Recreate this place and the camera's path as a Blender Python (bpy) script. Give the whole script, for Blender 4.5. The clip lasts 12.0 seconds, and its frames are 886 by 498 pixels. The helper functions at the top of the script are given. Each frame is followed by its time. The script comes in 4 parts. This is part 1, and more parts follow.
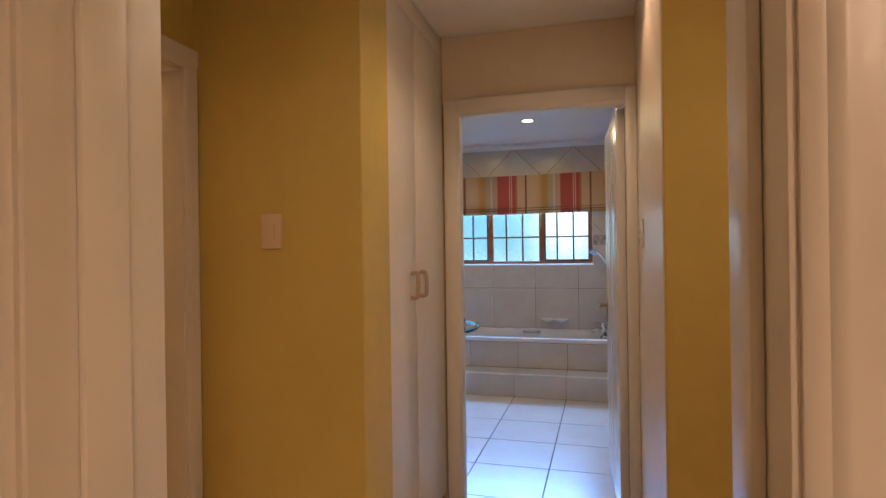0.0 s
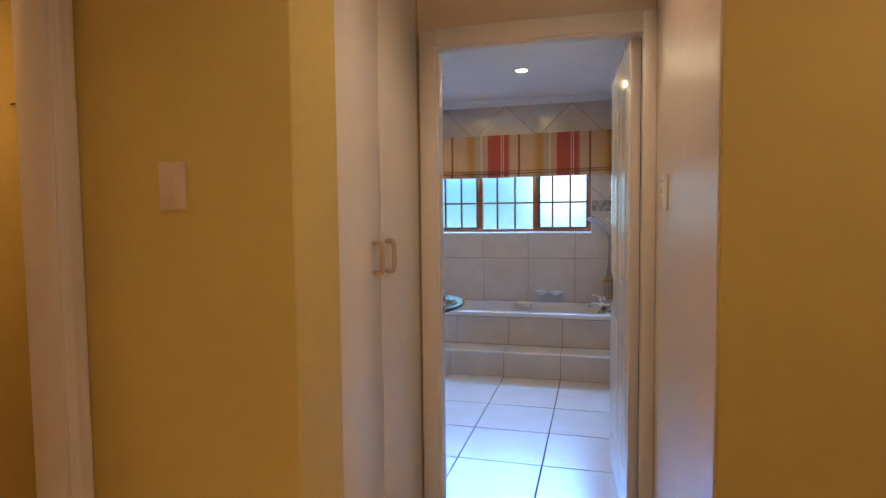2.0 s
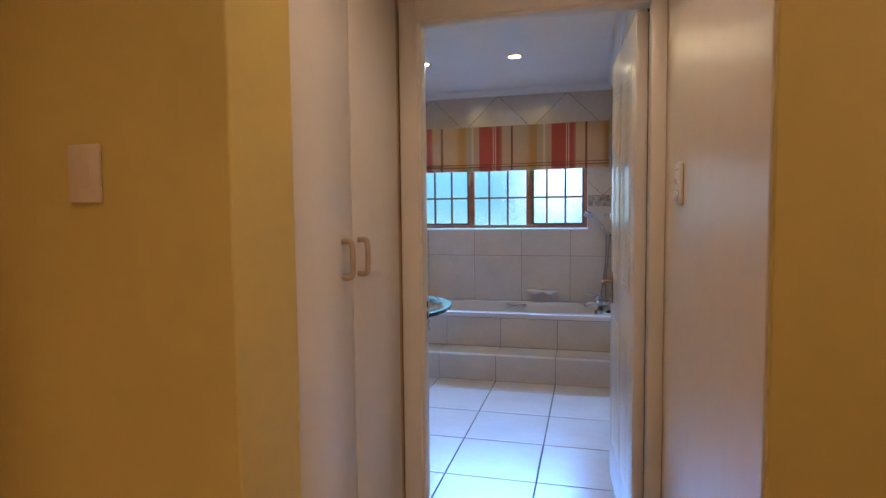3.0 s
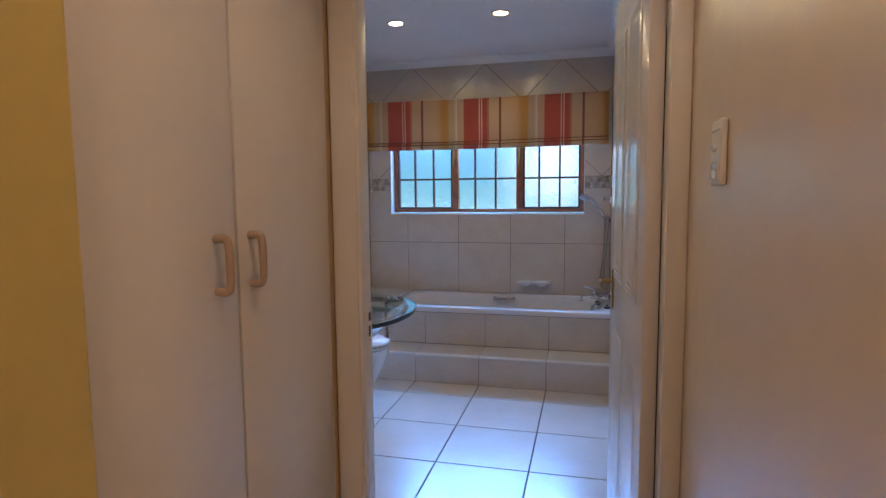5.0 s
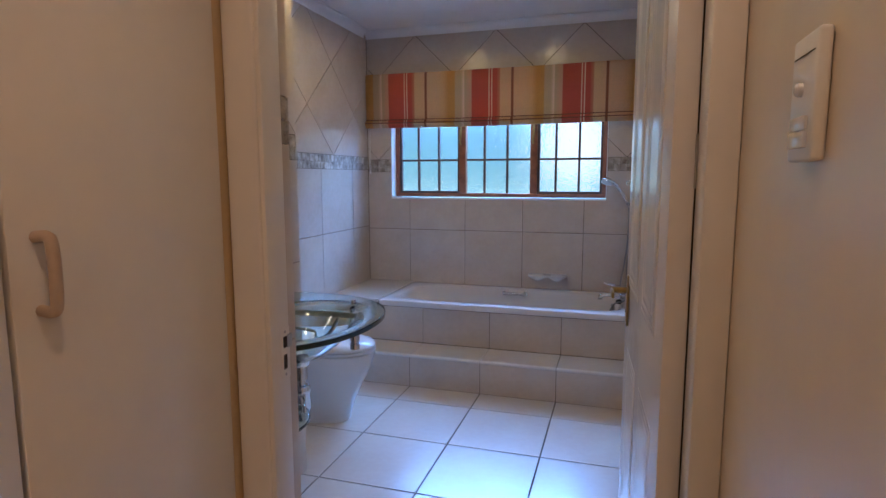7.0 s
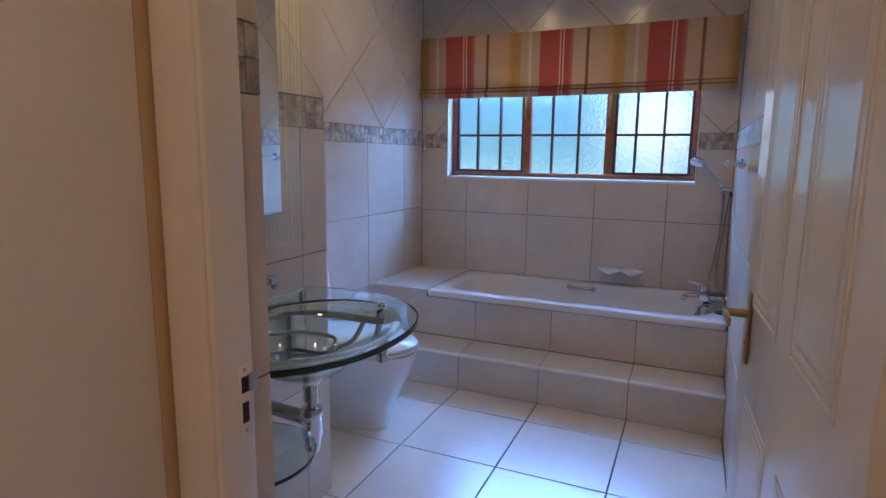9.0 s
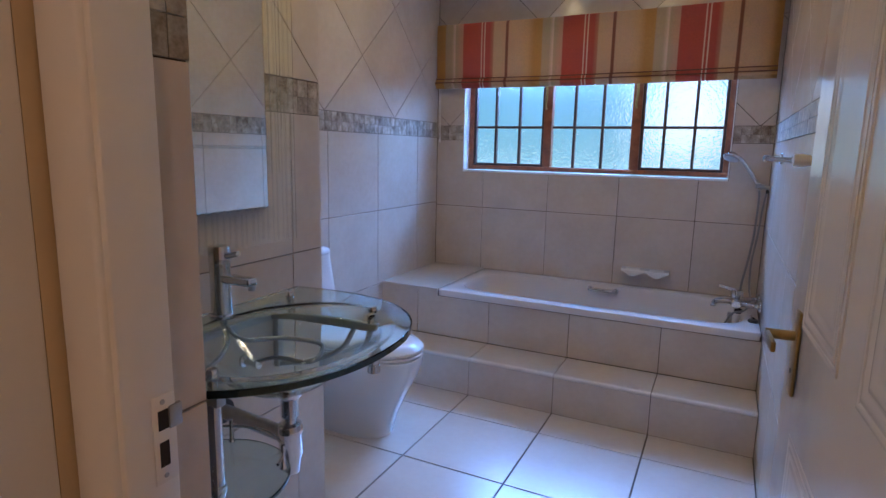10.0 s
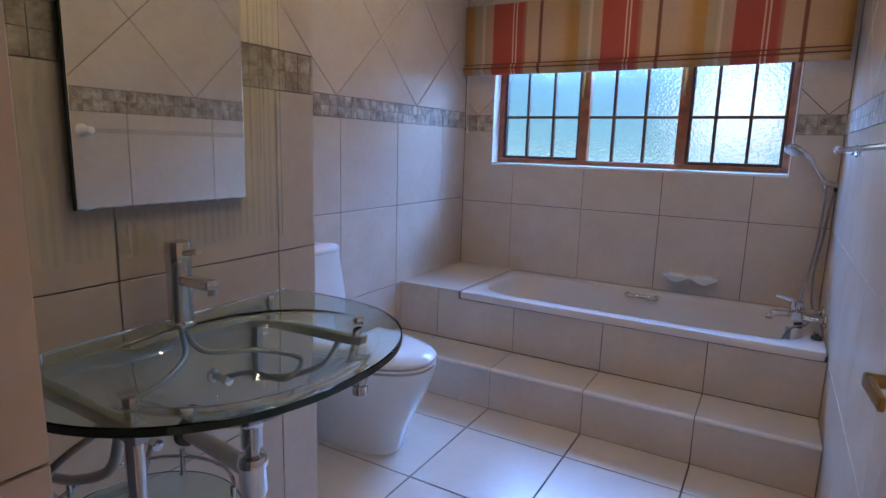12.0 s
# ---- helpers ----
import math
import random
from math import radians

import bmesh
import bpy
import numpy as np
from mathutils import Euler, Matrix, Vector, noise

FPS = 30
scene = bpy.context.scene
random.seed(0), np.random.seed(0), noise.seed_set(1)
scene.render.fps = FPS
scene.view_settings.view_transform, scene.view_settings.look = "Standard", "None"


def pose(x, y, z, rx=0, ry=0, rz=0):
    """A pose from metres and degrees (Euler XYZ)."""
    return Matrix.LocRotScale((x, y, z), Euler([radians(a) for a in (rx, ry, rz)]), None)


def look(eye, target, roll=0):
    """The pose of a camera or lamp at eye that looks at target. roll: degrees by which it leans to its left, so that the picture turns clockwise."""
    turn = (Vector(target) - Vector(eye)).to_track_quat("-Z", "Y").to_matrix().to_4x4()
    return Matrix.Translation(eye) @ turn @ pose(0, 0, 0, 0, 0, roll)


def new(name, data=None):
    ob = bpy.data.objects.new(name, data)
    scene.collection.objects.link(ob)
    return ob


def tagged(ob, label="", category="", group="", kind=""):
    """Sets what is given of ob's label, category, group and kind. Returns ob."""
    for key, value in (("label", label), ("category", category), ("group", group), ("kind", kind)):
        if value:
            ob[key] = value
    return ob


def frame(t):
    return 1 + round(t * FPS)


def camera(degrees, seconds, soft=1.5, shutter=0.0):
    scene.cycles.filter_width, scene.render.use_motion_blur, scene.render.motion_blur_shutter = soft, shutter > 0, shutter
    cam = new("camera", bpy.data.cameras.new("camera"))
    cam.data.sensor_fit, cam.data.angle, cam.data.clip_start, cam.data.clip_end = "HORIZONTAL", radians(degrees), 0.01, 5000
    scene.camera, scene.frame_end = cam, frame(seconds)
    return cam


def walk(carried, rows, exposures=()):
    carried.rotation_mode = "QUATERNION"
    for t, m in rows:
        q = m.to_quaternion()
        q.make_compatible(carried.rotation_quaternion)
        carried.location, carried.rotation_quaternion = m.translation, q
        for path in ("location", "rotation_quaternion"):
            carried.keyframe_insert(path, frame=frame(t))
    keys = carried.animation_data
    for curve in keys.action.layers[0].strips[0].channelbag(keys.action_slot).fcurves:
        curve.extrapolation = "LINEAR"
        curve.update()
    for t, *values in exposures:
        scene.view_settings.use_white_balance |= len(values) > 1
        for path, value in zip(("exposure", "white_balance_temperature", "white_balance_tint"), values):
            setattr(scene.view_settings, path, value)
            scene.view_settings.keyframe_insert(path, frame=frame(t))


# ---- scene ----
cam = camera(75.6, 12.0)
PATH = [
    (0, (-0.005, 0.024, 1.324), (-0.546, 1.95, 1.324), -0.8),
    (0.5, (0.009, 0.146, 1.327), (-0.529, 2.072, 1.29), -0.6),
    (1, (-0.002, 0.249, 1.315), (-0.533, 2.176, 1.246), -0.7),
    (1.5, (-0.022, 0.369, 1.302), (-0.548, 2.297, 1.206), -0.5),
    (2, (-0.066, 0.518, 1.309), (-0.583, 2.446, 1.196), -0.6),
    (2.5, (-0.09, 0.643, 1.309), (-0.595, 2.574, 1.189), -0.5),
    (3, (-0.094, 0.774, 1.306), (-0.589, 2.707, 1.178), -0.6),
    (3.5, (-0.093, 0.934, 1.303), (-0.58, 2.869, 1.158), -0.5),
    (5.5, (-0.08, 1.449, 1.307), (-0.571, 3.377, 1.101), -0.5),
    (6, (-0.071, 1.572, 1.304), (-0.573, 3.495, 1.08), -0.5),
    (6.5, (-0.039, 1.717, 1.304), (-0.57, 3.63, 1.064), -0.3),
    (7, (-0.022, 1.836, 1.304), (-0.604, 3.733, 1.055), -0.1),
    (9, (-0.112, 2.261, 1.29), (-0.9, 4.071, 0.968), 0.7),
    (9.5, (-0.12, 2.356, 1.284), (-0.949, 4.145, 0.95), 1.0),
    (10, (-0.123, 2.452, 1.277), (-0.986, 4.224, 0.936), 1.2),
    (10.5, (-0.118, 2.538, 1.268), (-1.014, 4.293, 0.924), 1.3),
    (11, (-0.13, 2.605, 1.259), (-1.055, 4.344, 0.912), 1.4),
    (11.5, (-0.138, 2.665, 1.255), (-1.093, 4.387, 0.903), 1.6),
    (12, (-0.157, 2.72, 1.244), (-1.139, 4.426, 0.89), 1.6),
]
EXPOSURES = [(0.0, -0.06, 5980, 11), (1.0, 0.02, 5900, 11), (2.0, 0.02, 5800, 11), (3.5, -0.20, 5600, 12), (5.5, -0.36, 5620, 14), (7.0, -0.39, 5650, 16),
             (9.5, -0.44, 5560, 19), (12.0, -0.40, 5850, 20)]
P_DOWN, P_ROOM, P_SIDE, P_OUT, P_SKY = 8.2, 46.0, 10.0, 0.95, 252.0
HALL_CEILING = 2.40
HALL_LIGHTS = [(-0.45, 1.02, 8.0, 150), (1.25, 0.98, 34.0, 158), (-0.13, 2.05, 17.5, 140)]
SKYPOS, SKYAIM, SKYTINT = (-1.12, 7.2, 2.25), (-0.85, 3.9, 0.25), (0.235, 0.50, 1.06)
SUNSPOT = (-0.55, 9.5, 1.72)
walk(cam, [(t, look(eye, target, roll)) for t, eye, target, roll in PATH], EXPOSURES)

# ---- world and lights ----
world = bpy.data.worlds.new("sky")
scene.world = world
world.use_nodes = True
wn = world.node_tree
sky = wn.nodes.new("ShaderNodeTexSky")
sky.sky_type = "NISHITA"
sky.sun_disc = False
sky.sun_elevation, sky.sun_rotation = radians(42), radians(30)
wn.links.new(sky.outputs[0], wn.nodes["Background"].inputs[0])
wn.nodes["Background"].inputs[1].default_value = 0.1

WARM = (1.0, 0.645, 0.39)
HALOGEN = (1.0, 0.73, 0.29)


def lamp(name, kind, place, watts, colour, size=0.05, target=None, cone=100, blend=0.6):
    data = bpy.data.lights.new(name, kind)
    data.energy, data.color = watts, colour
    if kind == "AREA":
        data.shape, data.size = "DISK", size
    else:
        data.shadow_soft_size = size
    if kind == "SPOT":
        data.spot_size, data.spot_blend = radians(cone), blend
    ob = new(name, data)
    ob.matrix_world = look(place, target or (place[0], place[1] + 0.001, place[2] - 1))
    return ob


DOWNLIGHTS = [(-0.62, 4.96), (-1.31, 4.99), (-0.62, 3.78), (-1.10, 3.78)]
for dx, dy in DOWNLIGHTS:
    lamp("downlight_lamp", "SPOT", (dx, dy, 2.405), P_DOWN, HALOGEN, 0.03, cone=172, blend=0.35)
# Unseen hall lamps; the second and third are added to brighten the walls.
for hx, hy, watts, cone in HALL_LIGHTS:
    lamp("unseen_hall_lamp", "SPOT", (hx, hy, HALL_CEILING - 0.015), watts, WARM, 0.04, cone=cone)
sky_light = lamp("window_sky_lamp", "AREA", SKYPOS, P_SKY, SKYTINT, 1.0, SKYAIM)
sky_light.data.shape, sky_light.data.size, sky_light.data.size_y = "RECTANGLE", 1.7, 0.55
# Added unseen lamp: fills the first frame and the lower hall walls.
lamp("room_fill_lamp", "AREA", (0.95, -1.75, 2.30), P_ROOM, (1.0, 0.66, 0.42), 0.3)
lamp("side_room_lamp", "AREA", (-1.90, 1.75, 2.30), P_SIDE, (1.0, 0.58, 0.28), 0.22)


# ---- materials ----
def material(name, colour, rough=0.5, metal=0.0, grain=0.0, scale=8.0, bump=0.0, bscale=60.0, coat=0.0, random_tint=0.0,
             second=None, spec=0.5):
    """Principled paint: cloudy variation at two scales towards a second colour, fine relief, a random tint for each piece."""
    m = bpy.data.materials.new(name)
    m.use_nodes = True
    n, l = m.node_tree.nodes, m.node_tree.links
    p = n["Principled BSDF"]
    p.inputs["Roughness"].default_value, p.inputs["Metallic"].default_value = rough, metal
    p.inputs["Coat Weight"].default_value = coat
    p.inputs["Specular IOR Level"].default_value = spec
    geo = n.new("ShaderNodeTexCoord")
    where = geo.outputs["Object"]
    last = None
    if random_tint:
        info, far, shift = n.new("ShaderNodeObjectInfo"), n.new("ShaderNodeMath"), n.new("ShaderNodeVectorMath")
        far.operation, far.inputs[1].default_value = "MULTIPLY", 61.0
        l.new(info.outputs["Random"], far.inputs[0])
        l.new(where, shift.inputs[0])
        l.new(far.outputs[0], shift.inputs[1])
        where = shift.outputs["Vector"]
    base = (*colour, 1)
    if grain:
        second = second or tuple(c * (1 - grain) for c in colour)
        a, b = n.new("ShaderNodeTexNoise"), n.new("ShaderNodeTexNoise")
        a.inputs["Scale"].default_value, b.inputs["Scale"].default_value = scale, scale * 7
        a.inputs["Detail"].default_value, b.inputs["Detail"].default_value = 5, 4
        l.new(where, a.inputs["Vector"])
        l.new(where, b.inputs["Vector"])
        add = n.new("ShaderNodeMath")
        add.operation = "MULTIPLY_ADD"
        add.inputs[1].default_value = 0.45
        l.new(b.outputs["Fac"], add.inputs[0])
        l.new(a.outputs["Fac"], add.inputs[2])
        ramp = n.new("ShaderNodeValToRGB")
        ramp.color_ramp.elements[0].position, ramp.color_ramp.elements[1].position = 0.50, 0.95
        ramp.color_ramp.elements[0].color, ramp.color_ramp.elements[1].color = base, (*second, 1)
        l.new(add.outputs[0], ramp.inputs["Fac"])
        last = ramp.outputs["Color"]
        rr = n.new("ShaderNodeMapRange")
        rr.inputs["To Min"].default_value, rr.inputs["To Max"].default_value = max(rough - 0.05, 0.02), rough + 0.08
        l.new(b.outputs["Fac"], rr.inputs["Value"])
        l.new(rr.outputs[0], p.inputs["Roughness"])
    if random_tint:
        mr = n.new("ShaderNodeMapRange")
        mr.inputs["To Min"].default_value, mr.inputs["To Max"].default_value = 1 - random_tint, 1 + random_tint * 0.5
        l.new(info.outputs["Random"], mr.inputs["Value"])
        hs = n.new("ShaderNodeHueSaturation")
        l.new(mr.outputs[0], hs.inputs["Value"])
        if last:
            l.new(last, hs.inputs["Color"])
        else:
            hs.inputs["Color"].default_value = base
        last = hs.outputs["Color"]
    if last:
        l.new(last, p.inputs["Base Color"])
    else:
        p.inputs["Base Color"].default_value = base
    if bump:
        c = n.new("ShaderNodeTexNoise")
        c.inputs["Scale"].default_value, c.inputs["Detail"].default_value = bscale, 3
        l.new(where, c.inputs["Vector"])
        bn = n.new("ShaderNodeBump")
        bn.inputs["Strength"].default_value, bn.inputs["Distance"].default_value = bump, 0.002
        l.new(c.outputs["Fac"], bn.inputs["Height"])
        l.new(bn.outputs["Normal"], p.inputs["Normal"])
    return m


def glass(name, colour, rough=0.0, bump=0.0, bscale=30.0, ior=1.45):
    m = bpy.data.materials.new(name)
    m.use_nodes = True
    n, l = m.node_tree.nodes, m.node_tree.links
    p = n["Principled BSDF"]
    p.inputs["Base Color"].default_value = (*colour, 1)
    p.inputs["Transmission Weight"].default_value = 1
    p.inputs["Roughness"].default_value, p.inputs["IOR"].default_value = rough, ior
    if bump:
        geo, v = n.new("ShaderNodeTexCoord"), n.new("ShaderNodeTexVoronoi")
        v.feature = "SMOOTH_F1"
        v.inputs["Scale"].default_value = bscale
        l.new(geo.outputs["Object"], v.inputs["Vector"])
        bn = n.new("ShaderNodeBump")
        bn.inputs["Strength"].default_value, bn.inputs["Distance"].default_value = bump, 0.006
        l.new(v.outputs["Distance"], bn.inputs["Height"])
        l.new(bn.outputs["Normal"], p.inputs["Normal"])
    return m


def glow(name, colour, strength):
    m = bpy.data.materials.new(name)
    m.use_nodes = True
    p = m.node_tree.nodes["Principled BSDF"]
    p.inputs["Base Color"].default_value = (*colour, 1)
    p.inputs["Emission Color"].default_value = (*colour, 1)
    p.inputs["Emission Strength"].default_value = strength
    return m


OCHRE = material("ochre_wall_paint", (0.61, 0.465, 0.125), 0.5, grain=0.10, scale=2.5, bump=0.15, bscale=90)
CREAM = material("cream_wall_paint", (0.74, 0.62, 0.46), 0.33, grain=0.07, scale=2.0, bump=0.03, bscale=60)
WHITE = material("white_gloss_paint", (0.76, 0.71, 0.64), 0.30, grain=0.06, scale=3, bump=0.06, bscale=45)
DOORPAINT = material("white_door_enamel", (0.76, 0.71, 0.66), 0.18, grain=0.05, scale=3, bump=0.05, bscale=30)
STRIP = material("beige_wall_paint", (0.62, 0.46, 0.26), 0.5, grain=0.10, scale=4, bump=0.1, bscale=90)
CEIL = material("white_ceiling_paint", (0.87, 0.85, 0.83), 0.7, grain=0.05, scale=2, bump=0.1, bscale=120)
GROUT = material("brown_grey_grout", (0.115, 0.086, 0.068), 0.85, grain=0.3, scale=30, bump=0.4, bscale=250)
TILE = material("cream_ceramic_wall_tile", (0.64, 0.555, 0.47), 0.185, grain=0.12, scale=5, second=(0.57, 0.475, 0.385), bump=0.05,
                bscale=12, random_tint=0.04, spec=0.45)
FTILE = material("cream_ceramic_floor_tile", (0.66, 0.60, 0.53), 0.18, grain=0.14, scale=5, second=(0.62, 0.54, 0.46), bump=0.05,
                 bscale=10, random_tint=0.03, spec=0.9)
FTILE.node_tree.nodes["Principled BSDF"].inputs["IOR"].default_value = 1.6
NOSE = material("glazed_bullnose_edge", (0.72, 0.66, 0.60), 0.10, grain=0.10, scale=9, spec=0.9)
MOSAIC = material("stone_mosaic", (0.62, 0.55, 0.44), 0.38, grain=0.35, scale=20, second=(0.17, 0.12, 0.075), bump=0.4, bscale=140,
                  random_tint=0.22)
CERAMIC = material("white_ceramic", (0.71, 0.70, 0.69), 0.05, coat=0.3)
BATHW = material("white_enamel", (0.70, 0.645, 0.60), 0.045, coat=0.4)
CHROME = material("chrome", (0.72, 0.72, 0.72), 0.10, 1.0, grain=0.06, scale=30)
SATIN = material("satin_steel", (0.45, 0.44, 0.42), 0.32, 1.0, grain=0.1, scale=40)
BRASS = material("antique_brass", (0.42, 0.29, 0.11), 0.28, 1.0, grain=0.25, scale=50)
WOOD = material("red_brown_meranti", (0.36, 0.115, 0.042), 0.34, grain=0.5, scale=14, bump=0.2, bscale=80)
IRON = material("dark_painted_steel", (0.075, 0.04, 0.03), 0.45, grain=0.3, scale=30)
CARPET = material("beige_floor", (0.68, 0.57, 0.43), 0.9, grain=0.2, scale=30, bump=0.5, bscale=300)
PLASTIC = material("white_plastic", (0.80, 0.77, 0.71), 0.35, grain=0.03, scale=10)
PEACH = material("cream_plastic", (0.47, 0.35, 0.25), 0.40, grain=0.08, scale=20)
SWITCH = material("aged_white_plastic", (0.66, 0.53, 0.36), 0.4, grain=0.04, scale=12)
# Near-black colour that paints in the shade of holes, joints and recesses.
DARK = material("recess_shade", (0.03, 0.02, 0.015), 0.8, grain=0.2, scale=40)
RUBBER = material("black_rubber", (0.02, 0.02, 0.02), 0.5, grain=0.2, scale=40)
GREENGLASS = glass("green_tinted_glass", (0.76, 0.90, 0.87), ior=1.40)
EDGEGLASS = material("dark_green_glass_edge", (0.006, 0.030, 0.028), 0.08, grain=0.3, scale=20, coat=0.5)
CLEAR = glass("clear_glass_backing", (0.95, 0.985, 0.985), 0.02)
FROST = glass("frosted_pane_glass", (0.90, 0.98, 1.0), 0.24, 0.75, 85)
ACRYLIC = glass("clear_acrylic", (0.93, 0.97, 0.98), 0.06)
MIRROR = material("mirror_silver", (0.81, 0.83, 0.79), 0.015, 1.0)
HOSE = material("chrome_hose", (0.36, 0.35, 0.35), 0.28, 1.0, grain=0.3, scale=300)

RED, ROSE, STRAW, PALE = (0.47, 0.085, 0.05), (0.50, 0.20, 0.10), (0.62, 0.38, 0.21), (0.74, 0.52, 0.36)
OAT, TAN, SAGE, BROWN, DUST = (0.62, 0.36, 0.16), (0.52, 0.26, 0.065), (0.50, 0.35, 0.20), (0.23, 0.085, 0.04), (0.58, 0.33, 0.20)
STRIPES = [(0.0, RED), (0.121, RED), (0.123, PALE), (0.128, PALE), (0.130, RED), (0.141, RED), (0.143, PALE), (0.148, PALE), (0.150, RED), (0.180, RED),
           (0.203, ROSE), (0.209, STRAW), (0.284, STRAW), (0.288, BROWN), (0.302, BROWN), (0.307, STRAW), (0.385, STRAW), (0.430, OAT), (0.470, TAN), (0.517, TAN),
           (0.524, SAGE), (0.566, SAGE), (0.588, PALE), (0.596, SAGE), (0.630, DUST), (0.645, DUST), (0.650, RED)]
REPEAT = 0.653


def fabric():
    """Woven cloth with a repeat of printed stripes across the width of the blind."""
    m = bpy.data.materials.new("striped_cotton")
    m.use_nodes = True
    n, l = m.node_tree.nodes, m.node_tree.links
    p = n["Principled BSDF"]
    p.inputs["Roughness"].default_value = 0.9
    geo, sep = n.new("ShaderNodeTexCoord"), n.new("ShaderNodeSeparateXYZ")
    l.new(geo.outputs["Object"], sep.inputs[0])
    off, fr = n.new("ShaderNodeMath"), n.new("ShaderNodeMath")
    off.operation, off.inputs[1].default_value, off.inputs[2].default_value = "MULTIPLY_ADD", 1 / REPEAT, 1.723 / REPEAT + 2
    fr.operation = "FRACT"
    l.new(sep.outputs["X"], off.inputs[0])
    l.new(off.outputs[0], fr.inputs[0])
    ramp = n.new("ShaderNodeValToRGB")
    ramp.color_ramp.interpolation = "LINEAR"
    e = ramp.color_ramp.elements
    for i, (x, c) in enumerate(STRIPES):
        q = e[i] if i < 2 else e.new(x / REPEAT)
        q.position, q.color = x / REPEAT, (*c, 1)
    l.new(fr.outputs[0], ramp.inputs["Fac"])
    ns = n.new("ShaderNodeTexNoise")
    ns.inputs["Scale"].default_value, ns.inputs["Detail"].default_value = 180, 4
    l.new(geo.outputs["Object"], ns.inputs["Vector"])
    mv = n.new("ShaderNodeMapRange")
    mv.inputs["To Min"].default_value, mv.inputs["To Max"].default_value = 0.75, 1.2
    l.new(ns.outputs["Fac"], mv.inputs["Value"])
    hs = n.new("ShaderNodeHueSaturation")
    l.new(ramp.outputs[0], hs.inputs["Color"])
    l.new(mv.outputs[0], hs.inputs["Value"])
    l.new(hs.outputs[0], p.inputs["Base Color"])
    bn = n.new("ShaderNodeBump")
    bn.inputs["Strength"].default_value, bn.inputs["Distance"].default_value = 0.4, 0.001
    l.new(ns.outputs["Fac"], bn.inputs["Height"])
    l.new(bn.outputs[0], p.inputs["Normal"])
    thin, mix = n.new("ShaderNodeBsdfTranslucent"), n.new("ShaderNodeMixShader")
    l.new(hs.outputs[0], thin.inputs["Color"])
    mix.inputs[0].default_value = 0.15
    l.new(p.outputs[0], mix.inputs[1])
    l.new(thin.outputs[0], mix.inputs[2])
    l.new(mix.outputs[0], n["Material Output"].inputs[0])
    return m


FABRIC = fabric()
BINDING = material("brown_binding", (0.20, 0.08, 0.045), 0.9, grain=0.3, scale=120)


def garden_sky():
    """The bright outdoors beyond the frosted panes: pale sky over a low band made to glow more, the sun's side whiter.
    """
    m = bpy.data.materials.new("bright_outdoors")
    m.use_nodes = True
    n, l = m.node_tree.nodes, m.node_tree.links
    n.remove(n["Principled BSDF"])
    em = n.new("ShaderNodeEmission")
    l.new(em.outputs[0], n["Material Output"].inputs[0])
    geo, sep = n.new("ShaderNodeTexCoord"), n.new("ShaderNodeSeparateXYZ")
    l.new(geo.outputs["Object"], sep.inputs[0])
    up = n.new("ShaderNodeMapRange")
    up.inputs["From Min"].default_value, up.inputs["From Max"].default_value = 0.2, 2.6
    l.new(sep.outputs["Z"], up.inputs["Value"])
    r = n.new("ShaderNodeValToRGB")
    e = r.color_ramp.elements
    # Extra glow low down, mostly below view, added to lift the ceiling.
    e[0].position, e[0].color = 0.05, (3.0, 3.2, 3.1, 1)
    e[1].position, e[1].color = 0.75, (0.30, 0.71, 0.90, 1)
    k = e.new(0.36)
    k.color = (0.41, 0.84, 0.88, 1)
    l.new(up.outputs[0], r.inputs["Fac"])
    away = n.new("ShaderNodeVectorMath")
    away.operation, away.inputs[1].default_value = "DISTANCE", SUNSPOT
    l.new(geo.outputs["Object"], away.inputs[0])
    side = n.new("ShaderNodeMapRange")
    side.interpolation_type = "SMOOTHSTEP"
    side.inputs["From Min"].default_value, side.inputs["From Max"].default_value = 0.70, 0.28
    l.new(away.outputs["Value"], side.inputs["Value"])
    mix = n.new("ShaderNodeMix")
    mix.data_type = "RGBA"
    l.new(side.outputs[0], mix.inputs["Factor"])
    l.new(r.outputs[0], mix.inputs["A"])
    mix.inputs["B"].default_value = (1.9, 1.9, 1.9, 1)
    ns = n.new("ShaderNodeTexNoise")
    ns.inputs["Scale"].default_value, ns.inputs["Detail"].default_value = 4.5, 4
    l.new(geo.outputs["Object"], ns.inputs["Vector"])
    st = n.new("ShaderNodeMapRange")
    st.inputs["To Min"].default_value, st.inputs["To Max"].default_value = 0.1 * P_OUT, 1.9 * P_OUT
    l.new(ns.outputs["Fac"], st.inputs["Value"])
    l.new(mix.outputs["Result"], em.inputs["Color"])
    l.new(st.outputs[0], em.inputs["Strength"])
    return m


OUTDOORS = garden_sky()


# ---- mesh helpers ----
def link(name, bm, mat, smooth=False):
    bmesh.ops.recalc_face_normals(bm, faces=bm.faces)
    me = bpy.data.meshes.new(name)
    bm.to_mesh(me)
    bm.free()
    me.materials.append(mat)
    if smooth:
        me.shade_smooth()
        me.set_sharp_from_angle(angle=radians(38))
    return new(name, me)


def thing(name, place, label, category, group=""):
    ob = new(name)
    ob.matrix_basis = Matrix.Translation(place)
    ob.empty_display_size = 0.05
    return tagged(ob, label, category, group)


